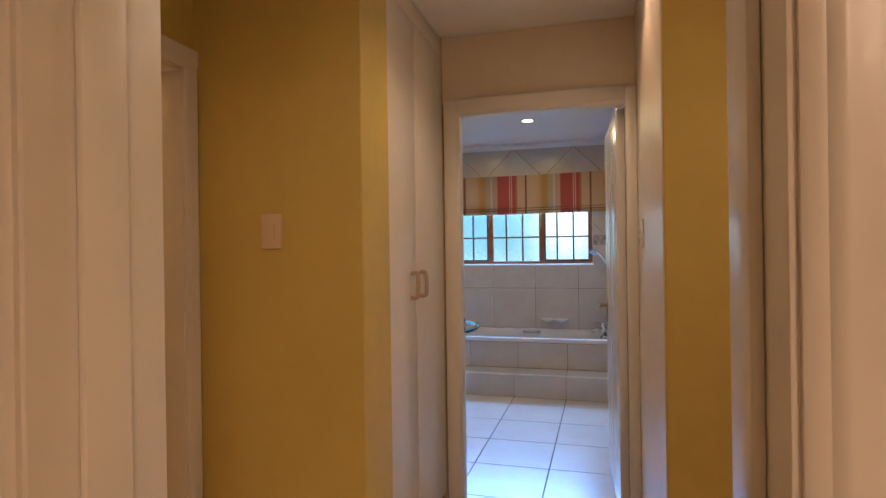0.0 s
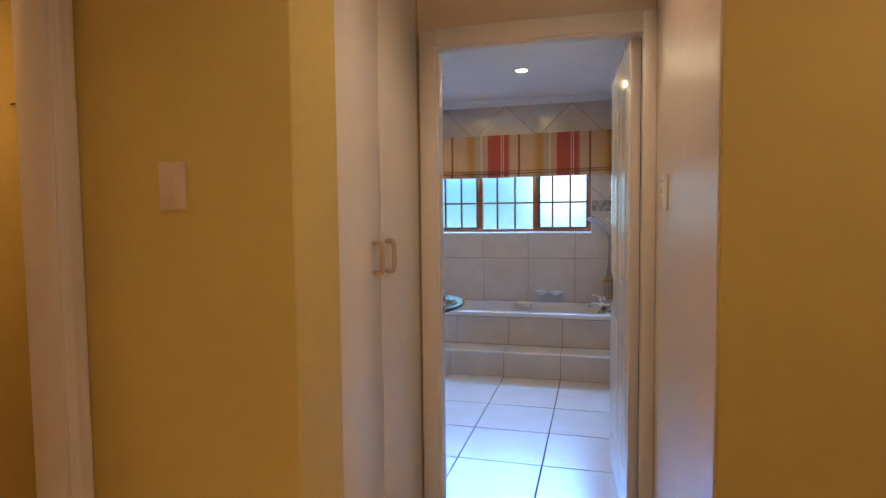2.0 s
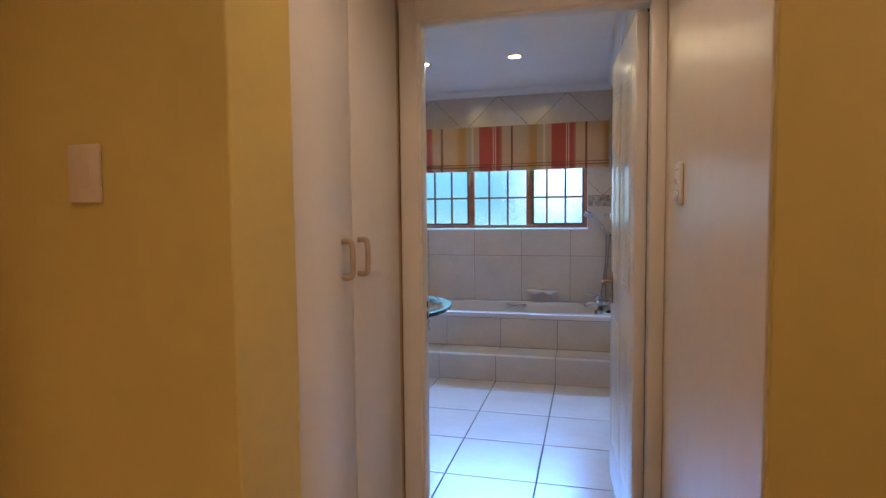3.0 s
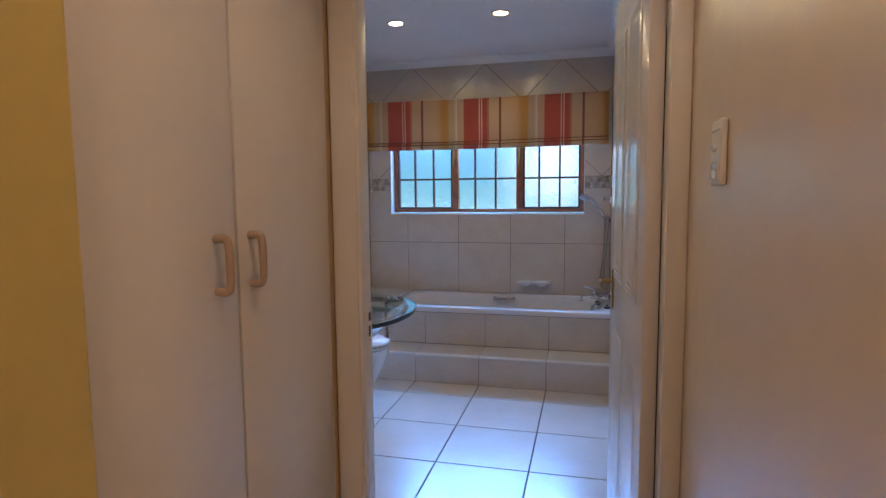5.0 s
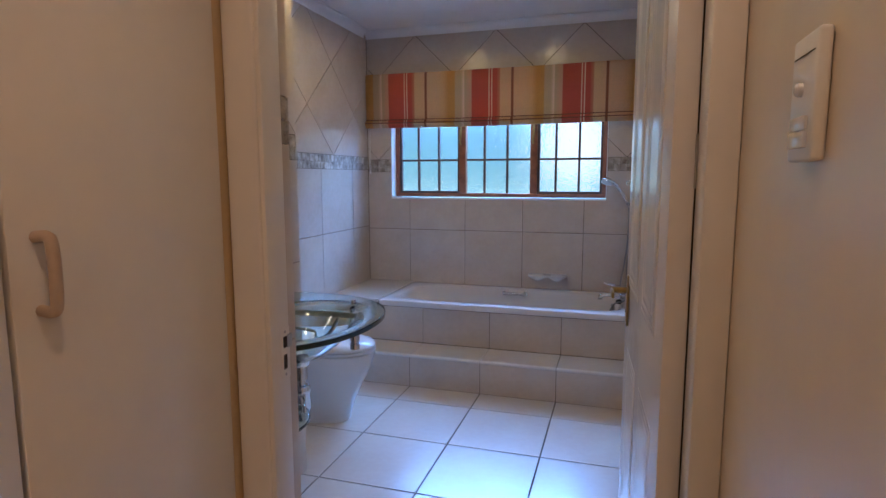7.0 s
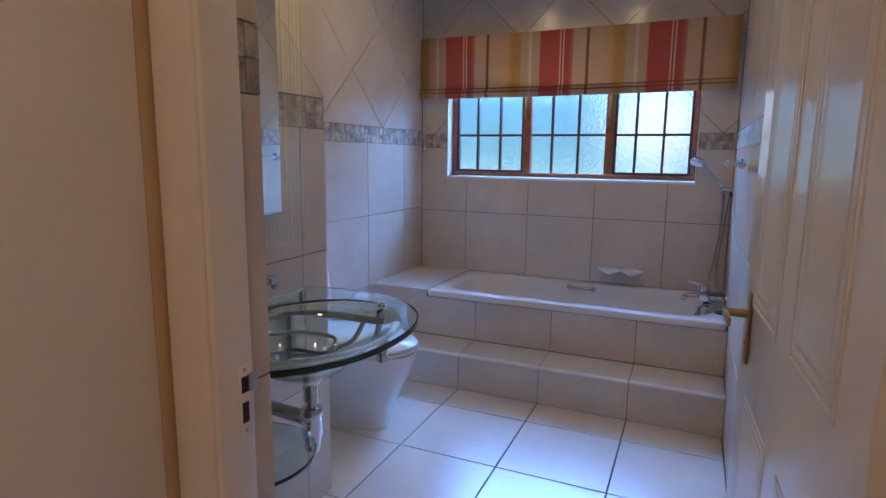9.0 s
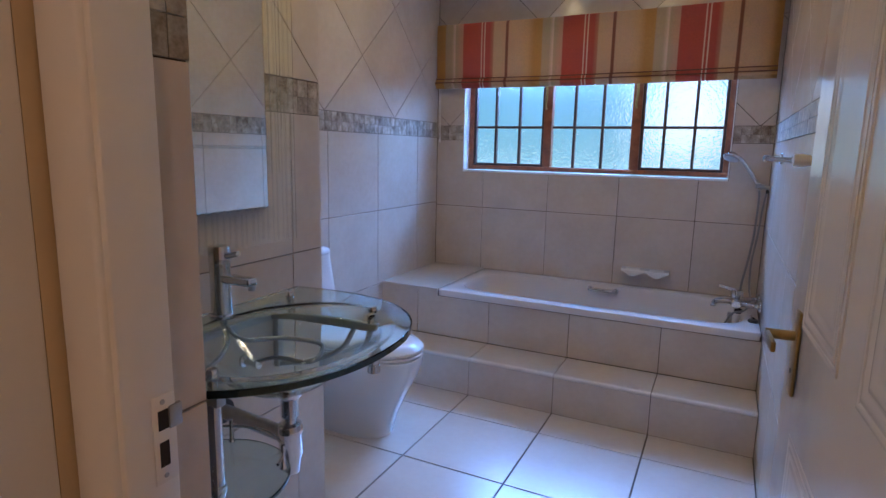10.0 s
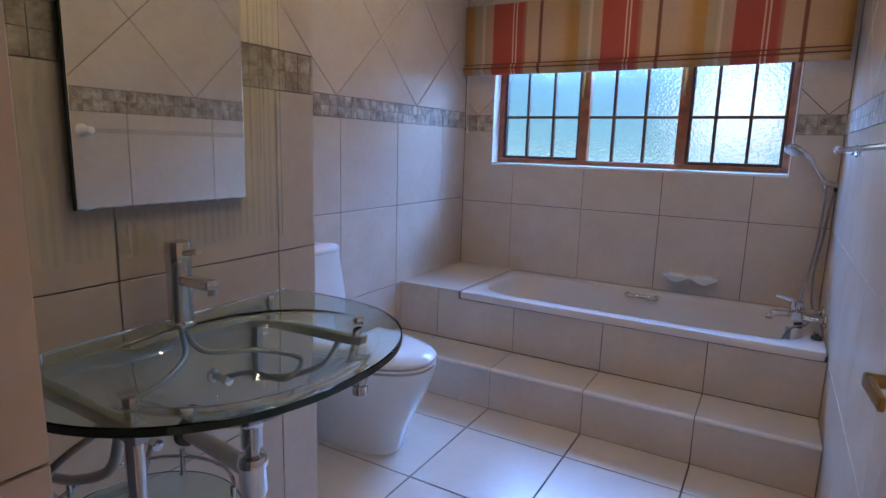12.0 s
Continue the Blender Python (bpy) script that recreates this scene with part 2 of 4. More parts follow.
def part(name, bm, mat, parent=None, label="", smooth=True):
    """One mesh object, its points in world metres, under a thing or a part."""
    ob = link(name, bm, mat, smooth)
    if parent is not None:
        ob.parent = parent
        m = parent.matrix_basis if parent.parent is None else Matrix()
        ob.matrix_parent_inverse = m.inverted()
    return tagged(ob, label)


def structure(name, bm, mat, label, smooth=False):
    return tagged(link(name, bm, mat, smooth), label, kind="structure")


def box(x0, y0, z0, x1, y1, z1, bevel=0.0, bm=None, seg=2):
    bm = bm or bmesh.new()
    v = [bm.verts.new(p) for p in ((x0, y0, z0), (x1, y0, z0), (x1, y1, z0), (x0, y1, z0), (x0, y0, z1), (x1, y0, z1), (x1, y1, z1), (x0, y1, z1))]
    fs = [bm.faces.new([v[i] for i in q]) for q in ((0, 3, 2, 1), (4, 5, 6, 7), (0, 1, 5, 4), (1, 2, 6, 5), (2, 3, 7, 6), (3, 0, 4, 7))]
    if bevel:
        edges = {e for f in fs for e in f.edges}
        bmesh.ops.bevel(bm, geom=list(edges), offset=bevel, segments=seg, profile=0.5, affect="EDGES")
    return bm


def loft(loops, bm=None, cap0=True, cap1=True, closed=True):
    """Skins a row of equal loops of points."""
    bm = bm or bmesh.new()
    rows = [[bm.verts.new(p) for p in loop] for loop in loops]
    n = len(rows[0])
    for a, b in zip(rows, rows[1:]):
        for i in range(n if closed else n - 1):
            j = (i + 1) % n
            bm.faces.new((a[i], a[j], b[j], b[i]))
    if cap0:
        bm.faces.new(rows[0][::-1])
    if cap1:
        bm.faces.new(rows[-1])
    return bm


def tube(points, r, seg=12, bm=None, radii=None):
    """A round rod swept along points."""
    pts = [Vector(p) for p in points]
    loops, side = [], None
    for i, p in enumerate(pts):
        d = (pts[min(i + 1, len(pts) - 1)] - pts[max(i - 1, 0)]).normalized()
        if side is None:
            side = d.orthogonal().normalized()
        side = (side - d * side.dot(d)).normalized()
        up = d.cross(side)
        q = radii[i] if radii else r
        loops.append([p + (side * math.cos(a) + up * math.sin(a)) * q for a in (2 * math.pi * k / seg for k in range(seg))])
    return loft(loops, bm)


def lathe(profile, centre, seg=32, bm=None, axis="z"):
    """Turns (radius, height) pairs round an axis through centre."""
    cx, cy, cz = centre
    loops = []
    for r, h in profile:
        ring = []
        for k in range(seg):
            a = 2 * math.pi * k / seg
            u, v = r * math.cos(a), r * math.sin(a)
            ring.append({"z": (cx + u, cy + v, cz + h), "x": (cx + h, cy + u, cz + v), "y": (cx + v, cy + h, cz + u)}[axis])
        loops.append(ring)
    return loft(loops, bm)


def smooth_path(points, n=8):
    """A Catmull-Rom curve through points."""
    p = [Vector(q) for q in points]
    p = [p[0] * 2 - p[1]] + p + [p[-1] * 2 - p[-2]]
    out = []
    for i in range(1, len(p) - 2):
        for k in range(n):
            t = k / n
            a, b, c, d = p[i - 1:i + 3]
            out.append(0.5 * ((2 * b) + (c - a) * t + (2 * a - 5 * b + 4 * c - d) * t * t + (3 * b - a - 3 * c + d) * t ** 3))
    return out + [p[-2]]


def oval(cx, cy, a, b, z, n=48, power=2.0):
    """A rounded loop; a higher power makes it squarer."""
    out = []
    for k in range(n):
        t = 2 * math.pi * k / n
        c, s = math.cos(t), math.sin(t)
        out.append((cx + a * math.copysign(abs(c) ** (2 / power), c), cy + b * math.copysign(abs(s) ** (2 / power), s), z))
    return out


# ---- the setting ----
LEFT, RIGHT, WIN, COL, COLEND = -1.946, 0.104, 6.066, -1.326, 3.979   # grout planes of the bathroom's walls
CZ = 2.42                                                             # bathroom ceiling
HZ = HALL_CEILING                                                             # corridor ceiling
WX0, WX1, WZ0, WZ1 = -1.742, -0.105, 1.142, 2.02                      # window opening

ground = structure("ground", box(-12, 6.4, -0.35, 12, 30, -0.25), material("garden_soil", (0.12, 0.14, 0.06), 0.9, grain=0.4, scale=3), "dark garden ground outside the window")
floor = structure("floor", box(-1.95, 2.80, -0.12, 0.11, 6.07, -0.005), GROUT, "cream ceramic tiled bathroom floor with dark joints")
hall_floor = structure("floor_hall", box(-2.45, 1.80, -0.12, 0.30, 2.797, -0.004, bm=box(-3.2, -3.0, -0.12, 3.0, 1.80, -0.004, bm=box(-2.45, 2.797, -0.12, -1.951, 4.1, -0.004))), CARPET, "plain beige floor of the corridor")

bm = box(LEFT - 0.25, WIN, -0.1, WX0, WIN + 0.22, 2.6)
box(WX1, WIN, -0.1, RIGHT + 0.25, WIN + 0.22, 2.6, bm=bm)
box(WX0, WIN, -0.1, WX1, WIN + 0.22, WZ0, bm=bm)
box(WX0, WIN, WZ1, WX1, WIN + 0.22, 2.6, bm=bm)
wall_window = structure("wall_north", bm, GROUT, "cream tiled bathroom wall with the window and a mosaic band")
wall_left = structure("wall_west", box(LEFT - 0.2, COLEND, -0.1, LEFT, WIN, 2.6), GROUT, "cream tiled bathroom wall behind the toilet")
wall_col = structure("wall_basin", box(LEFT - 0.2, 2.975, -0.1, COL, COLEND, 2.6), GROUT, "cream tiled projecting wall behind the glass basin")
wall_right = structure("wall_east", box(RIGHT, 2.975, -0.1, RIGHT + 0.2, WIN, 2.6), GROUT, "cream tiled bathroom wall beside the bath")
bm = box(-1.526, 2.84, -0.1, -0.733, 2.969, 2.6)
wall_door = structure("wall_south", bm, GROUT, "partition wall beside the bathroom door with a tiled end")
structure("wall_over_door", box(-0.733, 2.84, 2.06, 0.15, 2.969, 2.6), CREAM, "cream painted wall above the bathroom door")
structure("wall_hall_facing", box(-0.7865, 2.8335, 2.060, 0.1495, 2.8395, 2.40), CREAM, "cream painted strip above the bathroom door")
structure("wall_hall_east", box(0.150, 1.664, -0.1, 0.30, 2.974, 2.6, 0.004), CREAM, "satin cream painted side wall of the passage")
structure("wall_corridor_east", box(0.153, 1.654, -0.1, 3.0, 1.80, 2.6, 0.003), OCHRE, "ochre yellow painted corridor wall")
structure("wall_corridor_west", box(-1.49, 1.726, -0.1, -0.749, 1.965, 2.6, 0.006), OCHRE, "ochre yellow painted corridor wall with a switch")
structure("wall_cupboard_back", box(-1.526, 1.965, -0.1, -1.43, 2.84, 2.6), CREAM, "plain wall behind the cupboard")
bm = box(-1.485, 1.690, -0.1, -1.385, 1.7255, 2.6)
box(-1.485, 0.71, -0.1, -1.385, 0.80, 2.6, bm=bm)
box(-1.485, 0.80, 1.975, -1.385, 1.690, 2.6, bm=bm)
structure("wall_corridor_end", bm, OCHRE, "ochre yellow corridor wall with an open doorway")
bm = box(-3.2, 0.51, -0.1, -0.660, 0.710, 2.6)
box(0.168, 0.51, -0.1, 3.0, 0.710, 2.6, bm=bm)
box(-0.660, 0.51, 2.08, 0.168, 0.710, 2.6, bm=bm)
structure("wall_room_front", bm, CREAM, "cream painted wall with the first doorway")
structure("wall_side_room", box(-2.45, 0.710, -0.1, -2.33, 4.2, 2.6), OCHRE, "ochre yellow wall of the room beyond the doorway")
structure("wall_side_room_end", box(-2.33, 4.0, -0.1, -1.95, 4.1, 2.6), OCHRE, "ochre yellow end wall of the side room")
bm = box(-3.2, -3.0, -0.1, 3.0, -2.85, 2.6)
box(-3.2, -2.85, -0.1, -3.05, 0.51, 2.6, bm=bm)
box(2.85, -2.85, -0.1, 3.0, 1.654, 2.6, bm=bm)
structure("wall_room_back", bm, CREAM, "plain cream walls that close the first room")
structure("ceiling_bathroom", box(-2.2, 2.969, CZ, 0.35, 6.3, CZ + 0.1), CEIL, "smooth white bathroom ceiling")
structure("ceiling_corridor", box(-3.2, -3.0, HZ, 3.0, 2.968, HZ + 0.1), CEIL, "white painted corridor ceiling")


def cove(p0, p1, into, name="cornice"):
    """A concave plaster cornice from p0 to p1 along the top of a wall; into points to the room."""
    w, h = 0.055, 0.055
    prof = [(0, -h), (0.006, -h)] + [(w - (w - 0.006) * math.cos(a), -h + (h - 0.004) * math.sin(a)) for a in (math.pi / 2 * k / 7 for k in range(1, 8))] + [(w, 0), (0, 0)]
    loops = []
    for p in (p0, p1):
        loops.append([(p[0] + into[0] * u, p[1] + into[1] * u, CZ - 0.001 + v) for u, v in prof])
    return structure(name, loft(loops), CEIL, "white coved plaster cornice", True)


cove((LEFT + 0.004, WIN - 0.005), (RIGHT - 0.004, WIN - 0.005), (0, -1))
cove((LEFT + 0.005, COLEND), (LEFT + 0.005, WIN - 0.06), (1, 0))
cove((RIGHT - 0.005, 2.98), (RIGHT - 0.005, WIN - 0.06), (-1, 0))


def moulding(pts, width, depth, out, away):
    """An architrave with a stepped, rounded profile between two points; away points from the opening, out to the room."""
    prof = [(0.0, 0.0), (0.0, depth * 0.55), (width * 0.06, depth * 0.72), (width * 0.22, depth * 0.75), (width * 0.28, depth * 0.95),
            (width * 0.40, depth), (width * 0.55, depth * 0.88), (width * 0.72, depth), (width * 0.92, depth), (width, depth * 0.8), (width, 0.0)]
    out, away = Vector(out), Vector(away)
    return [[Vector(p) + away * u + out * v for u, v in prof] for p in pts]


def architrave(name, x0, x1, z, y, out, width=0.07, depth=0.018, sides="LRT", label="white painted wooden architrave"):
    o = (0, out, 0)
    if "L" in sides:
        structure(name, loft(moulding([(x0, y, 0), (x0, y, z)], width, depth, o, (-1, 0, 0))), WHITE, label, True)
    if "R" in sides:
        structure(name, loft(moulding([(x1, y, 0), (x1, y, z)], width, depth, o, (1, 0, 0))), WHITE, label, True)
    if "T" in sides:
        structure(name, loft(moulding([(x0 - width, y, z), (x1 + width, y, z)], width, depth, o, (0, 0, 1))), WHITE, label, True)


# the bathroom door's frame
door_frame = thing("door_frame", (-0.3, 2.84, 0), "white painted bathroom door frame with a strike plate", "door frame")
part("jamb", box(-0.7325, 2.830, 0, -0.700, 2.900, 2.06, 0.004), WHITE, door_frame)
part("casing", box(-0.7815, 2.822, 0, -0.709, 2.8395, 2.075, 0.006, seg=3), WHITE, door_frame)
part("jamb", box(0.1012, 2.790, 0, 0.1495, 2.884, 2.06, 0.004), WHITE, door_frame)
part("head", box(-0.700, 2.812, 1.992, 0.1022, 2.884, 2.06, 0.004), WHITE, door_frame)
part("casing", box(-0.709, 2.804, 2.000, 0.1495, 2.8325, 2.075, 0.006, seg=3), WHITE, door_frame)
strike = part("strike_plate", box(-0.7000, 2.866, 0.872, -0.6985, 2.8975, 0.984, 0.0006), WHITE, door_frame, "painted steel strike plate")
part("strike_tongue", box(-0.7020, 2.8875, 0.938, -0.6965, 2.906, 0.967, 0.0015), SATIN, strike)
part("latch_hole", box(-0.6990, 2.873, 0.940, -0.6980, 2.887, 0.965), DARK, strike)
part("bolt_hole", box(-0.6990, 2.873, 0.893, -0.6980, 2.886, 0.925), DARK, strike)
for sz in (0.975, 0.881):
    part("screw", lathe([(0.0001, 0), (0.0035, 0), (0.003, 0.001), (0.0001, 0.0013)], (-0.6986, 2.880, sz), 10, axis="x"), SATIN, strike)
structure("wall_frame_strip", box(-0.800, 2.8063, 0, -0.7865, 2.8395, 2.40), STRIP, "narrow beige painted strip beside the door frame")

# the first doorway's frame
first_frame = thing("door_frame", (-0.28, 0.68, 0), "white painted frame of the first doorway", "door frame")
for x0, x1, s in ((-0.6595, -0.620, 1), (0.128, 0.1675, -1)):
    part("jamb", box(x0, 0.505, 0, x1, 0.715, 2.08, 0.003), WHITE, first_frame)
    xs = x1 if s > 0 else x0
    part("door_stop", box(min(xs, xs + s * 0.013), 0.570, 0, max(xs, xs + s * 0.013), 0.640, 2.04, 0.004), WHITE, first_frame)
part("head", box(-0.620, 0.505, 2.04, 0.128, 0.715, 2.08, 0.003), WHITE, first_frame)
architrave("architrave", -0.627, 0.135, 2.045, 0.5095, -1, 0.075, 0.02)
architrave("architrave", -0.627, 0.135, 2.045, 0.7105, 1, 0.075, 0.018)

# the side doorway's frame
side_frame = thing("door_frame", (-1.48, 1.2, 0), "white painted frame of the side doorway", "door frame")
part("jamb", box(-1.488, 1.655, 0, -1.38, 1.6895, 1.975, 0.003), WHITE, side_frame)
part("jamb", box(-1.488, 0.8005, 0, -1.38, 0.83, 1.975, 0.003), WHITE, side_frame)
part("head", box(-1.488, 0.83, 1.945, -1.38, 1.655, 1.9745, 0.003), WHITE, side_frame)
for y0, away in ((1.660, 1), (0.825, -1)):
    structure("architrave", loft(moulding([(-1.3845, y0, 0), (-1.3845, y0, 1.955)], 0.064 if away > 0 else 0.075, 0.018, (1, 0, 0), (0, away, 0))), WHITE, "white painted wooden architrave", True)
structure("architrave", loft(moulding([(-1.3845, 0.75, 1.955), (-1.3845, 1.725, 1.955)], 0.075, 0.018, (1, 0, 0), (0, 0, 1))), WHITE, "white painted wooden architrave", True)


def skirting(p0, p1, into, h=0.072):
    prof = [(0, 0), (0.014, 0), (0.014, h - 0.017), (0.010, h - 0.004), (0.004, h), (0, h)]
    return structure("baseboard", loft([[(p[0] + into[0] * u, p[1] + into[1] * u, v - 0.003) for u, v in prof] for p in (p0, p1)]), WHITE, "low painted skirting board", True)


skirting((-2.33, 0.80), (-2.33, 4.0), (1, 0), 0.13)
skirting((-1.43, 1.726), (-0.75, 1.726), (0, -1))
skirting((0.155, 1.654), (2.8, 1.654), (0, -1))
skirting((0.150, 1.66), (0.150, 2.77), (-1, 0))

backdrop = structure("backdrop", box(-9, 9.5, -3, 8, 9.55, 6), OUTDOORS, "bright blurred garden and sky outside")

# ---- the window ----
window = tagged(new("window_1"), "three-light wooden casement window with frosted panes", "window", kind="structure")
FY0, FY1 = WIN + 0.075, WIN + 0.130
GX0, GX1, GZ0, GZ1 = WX0 + 0.006, WX1 - 0.006, WZ0 + 0.012, WZ1 - 0.004
part("sill", box(WX0, WIN - 0.012, WZ0 - 0.006, WX1, FY0 + 0.02, WZ0 + 0.008, 0.003), PLASTIC, window, "white painted window sill")
for x0, x1 in ((WX0, WX0 + 0.006), (WX1 - 0.006, WX1)):
    part("reveal", box(x0, WIN - 0.008, WZ0 + 0.010, x1, FY1, WZ1), PLASTIC, window, "white painted window reveal")
MUL = [-1.184, -0.636]
part("frame", box(GX0, FY0, GZ0, GX0 + 0.032, FY1, GZ1, 0.004), WOOD, window)
part("frame", box(GX1 - 0.030, FY0, GZ0, GX1, FY1, GZ1, 0.004), WOOD, window)
part("frame", box(GX0, FY0 - 0.002, GZ0, GX1, FY1, GZ0 + 0.028, 0.004), WOOD, window)
part("frame", box(GX0, FY0 - 0.002, GZ1 - 0.035, GX1, FY1, GZ1, 0.004), WOOD, window)
for mx in MUL:
    part("mullion", box(mx - 0.027, FY0 - 0.003, GZ0 + 0.028, mx + 0.027, FY1, GZ1 - 0.035, 0.005), WOOD, window)
lights = [(GX0 + 0.032, MUL[0] - 0.027, True, (-1.548, -1.381)), (MUL[0] + 0.027, MUL[1] - 0.027, False, (-1.015, -0.839)), (MUL[1] + 0.027, GX1 - 0.030, True, (-0.475, -0.307))]
for lx0, lx1, opens, bars in lights:
    zb = GZ0 + 0.028
    if opens:
        sash = part("sash", box(lx0, FY0 + 0.012, zb, lx0 + 0.016, FY1 - 0.01, GZ1 - 0.035, 0.002), IRON, window)
        part("sash_rail", box(lx1 - 0.016, FY0 + 0.012, zb, lx1, FY1 - 0.01, GZ1 - 0.035, 0.002), IRON, sash)
        part("sash_rail", box(lx0 + 0.016, FY0 + 0.012, zb, lx1 - 0.016, FY1 - 0.01, zb + 0.016, 0.002), IRON, sash)
        lx0, lx1, zb = lx0 + 0.016, lx1 - 0.016, zb + 0.016
    cols = [lx0, *bars, lx1]
    for bar in bars:
        part("glazing_bar", box(bar - 0.008, FY0 + 0.014, zb, bar + 0.008, FY1 - 0.01, GZ1 - 0.035, 0.003), IRON, window)
    rows = [zb, 1.437, 1.72, GZ1 - 0.035]
    for z in rows[1:3]:
        part("glazing_bar", box(lx0, FY0 + 0.016, z - 0.008, lx1, FY1 - 0.012, z + 0.008, 0.003), IRON, window)
    for k in range(3):
        for za, zc in zip(rows, rows[1:]):
            pane = part("pane", box(cols[k], FY0 + 0.030, za, cols[k + 1], FY0 + 0.034, zc), FROST, window, "rippled frosted glass pane", False)
            pane.visible_shadow = False
for hx in (MUL[0] - 0.012, MUL[1] - 0.004):
    part("casement_stay", tube(smooth_path([(hx, FY0 - 0.006, 1.70), (hx + 0.004, FY0 - 0.016, 1.64), (hx - 0.002, FY0 - 0.02, 1.58), (hx, FY0 - 0.006, 1.55)]), 0.007, 8), BRASS, window, "tarnished brass casement fastener")

# ---- the blind ----
blind = thing("roman_blind", (-0.93, 6.0, 1.67), "striped red, tan and straw roman blind drawn up over the window", "blind")
rows = []
for z, y in ((2.085, 6.052), (2.085, 5.992), (2.07, 5.985), (1.95, 5.984), (1.80, 5.988), (1.742, 5.990), (1.735, 5.975), (1.722, 5.970),
             (1.700, 5.972), (1.686, 5.980), (1.680, 5.992), (1.683, 6.004), (1.70, 6.010), (1.75, 6.014)):
    rows.append([(x, y + 0.003 * math.sin(x * 9 + z * 3), z + 0.004 * math.sin(x * 2.2 + 0.8)) for x in (-1.918 + 1.988 * k / 40 for k in range(41))])
bm = loft(rows, cap0=False, cap1=False, closed=False)
cloth = part("cloth", bm, FABRIC, blind)
mod = cloth.modifiers.new("thickness", "SOLIDIFY")
mod.thickness = 0.003
part("head_rail", box(-1.910, 5.995, 2.055, 0.062, 6.056, 2.082, 0.003), PLASTIC, blind)
rows = [[(x, y + 0.003 * math.sin(x * 9 + 5), z + 0.004 * math.sin(x * 2.2 + 0.8)) for x in (-1.918 + 1.988 * k / 40 for k in range(41))]
        for y, z in ((5.980, 1.726), (5.966, 1.720), (5.964, 1.706), (5.974, 1.700))]
part("fold", loft(rows, cap0=False, cap1=False, closed=False), FABRIC, blind, "brown-edged bottom fold")
for zz in (1.741, 1.716):
    bm = loft([[(x, y + 0.003 * math.sin(x * 9 + zz * 3) - 0.003, zz + h + 0.004 * math.sin(x * 2.2 + 0.8)) for x in (-1.918 + 1.988 * k / 40 for k in range(41))]
               for y, h in ((5.985 if zz > 1.73 else 5.966, 0.0035), (5.982 if zz > 1.73 else 5.9635, 0.0), (5.985 if zz > 1.73 else 5.966, -0.0035))], cap0=False, cap1=False, closed=False)
    part("binding", bm, BINDING, blind, "dark brown stitched binding")
for cx in (-1.915, -1.905):
    part("cord", tube(smooth_path([(cx, 6.03, 1.72), (cx - 0.004, 6.035, 1.5), (cx, 6.035, 1.36)]), 0.0022, 6), PLASTIC, blind, "white pull cord")
part("cord_toggle", lathe([(0.001, 0), (0.006, 0.004), (0.007, 0.02), (0.003, 0.032), (0.001, 0.033)], (-1.910, 6.035, 1.33), 12), PLASTIC, blind)

# ---- bath with its tiled surround ----
STEPY, STEPZ, FACEY, RIM = 5.088, 0.198, 5.352, 0.484
bm = box(LEFT, STEPY, -0.05, RIGHT, FACEY, STEPZ)
box(LEFT, FACEY, -0.05, RIGHT, FACEY + 0.045, RIM - 0.020, bm=bm)
box(LEFT, FACEY + 0.045, -0.05, -1.566, WIN, RIM - 0.0058, bm=bm)
surround = structure("bath_surround", bm, GROUT, "cream tiled bath surround with a step")
bath = thing("bathtub", (-0.75, 5.7, 0.02), "white enamelled built-in bathtub with chrome grip", "bathtub")
bx, by = -0.734, 5.700
N = 72
loops = [oval(bx, by, 0.826, 0.350, RIM - 0.039, N, 40), oval(bx, by, 0.828, 0.360, RIM - 0.038, N, 40), oval(bx, by, 0.828, 0.362, RIM - 0.010, N, 40),
         oval(bx, by, 0.826, 0.359, RIM - 0.003, N, 36), oval(bx, by, 0.821, 0.353, RIM, N, 30), oval(bx, by, 0.790, 0.312, RIM + 0.001, N, 12), oval(bx + 0.004, by, 0.768, 0.292, RIM, N, 6),
         oval(bx + 0.004, by, 0.756, 0.280, RIM - 0.006, N, 5), oval(bx + 0.005, by, 0.743, 0.270, RIM - 0.03, N, 5),
         oval(bx + 0.010, by, 0.716, 0.250, RIM - 0.14, N, 4.5), oval(bx + 0.02, by, 0.680, 0.225, RIM - 0.28, N, 4), oval(bx + 0.02, by, 0.61, 0.19, RIM - 0.36, N, 3.6),
         oval(bx + 0.02, by, 0.55, 0.14, RIM - 0.385, N, 3), oval(bx + 0.02, by, 0.3, 0.06, RIM - 0.39, N, 2.4)]
shell = part("shell", loft(loops, cap0=False), BATHW, bath)
gx, gz = -0.735, RIM - 0.035
grip = part("grip", tube(smooth_path([(gx - 0.078, 5.970, gz), (gx - 0.070, 5.946, gz + 0.002), (gx, 5.938, gz + 0.003), (gx + 0.070, 5.946, gz + 0.002), (gx + 0.078, 5.970, gz)]), 0.011, 12), CHROME, bath, "chrome grip handle")
for s in (-1, 1):
    part("grip_rose", lathe([(0.001, 0.004), (0.018, 0.004), (0.016, -0.006), (0.001, -0.008)], (gx + s * 0.078, 5.966, gz), 16, axis="y"), CHROME, grip)
part("overflow", lathe([(0.001, 0), (0.03, 0), (0.028, -0.006), (0.008, -0.009), (0.001, -0.009)], (-0.004, 5.70, RIM - 0.12), 20, axis="x"), CHROME, bath)

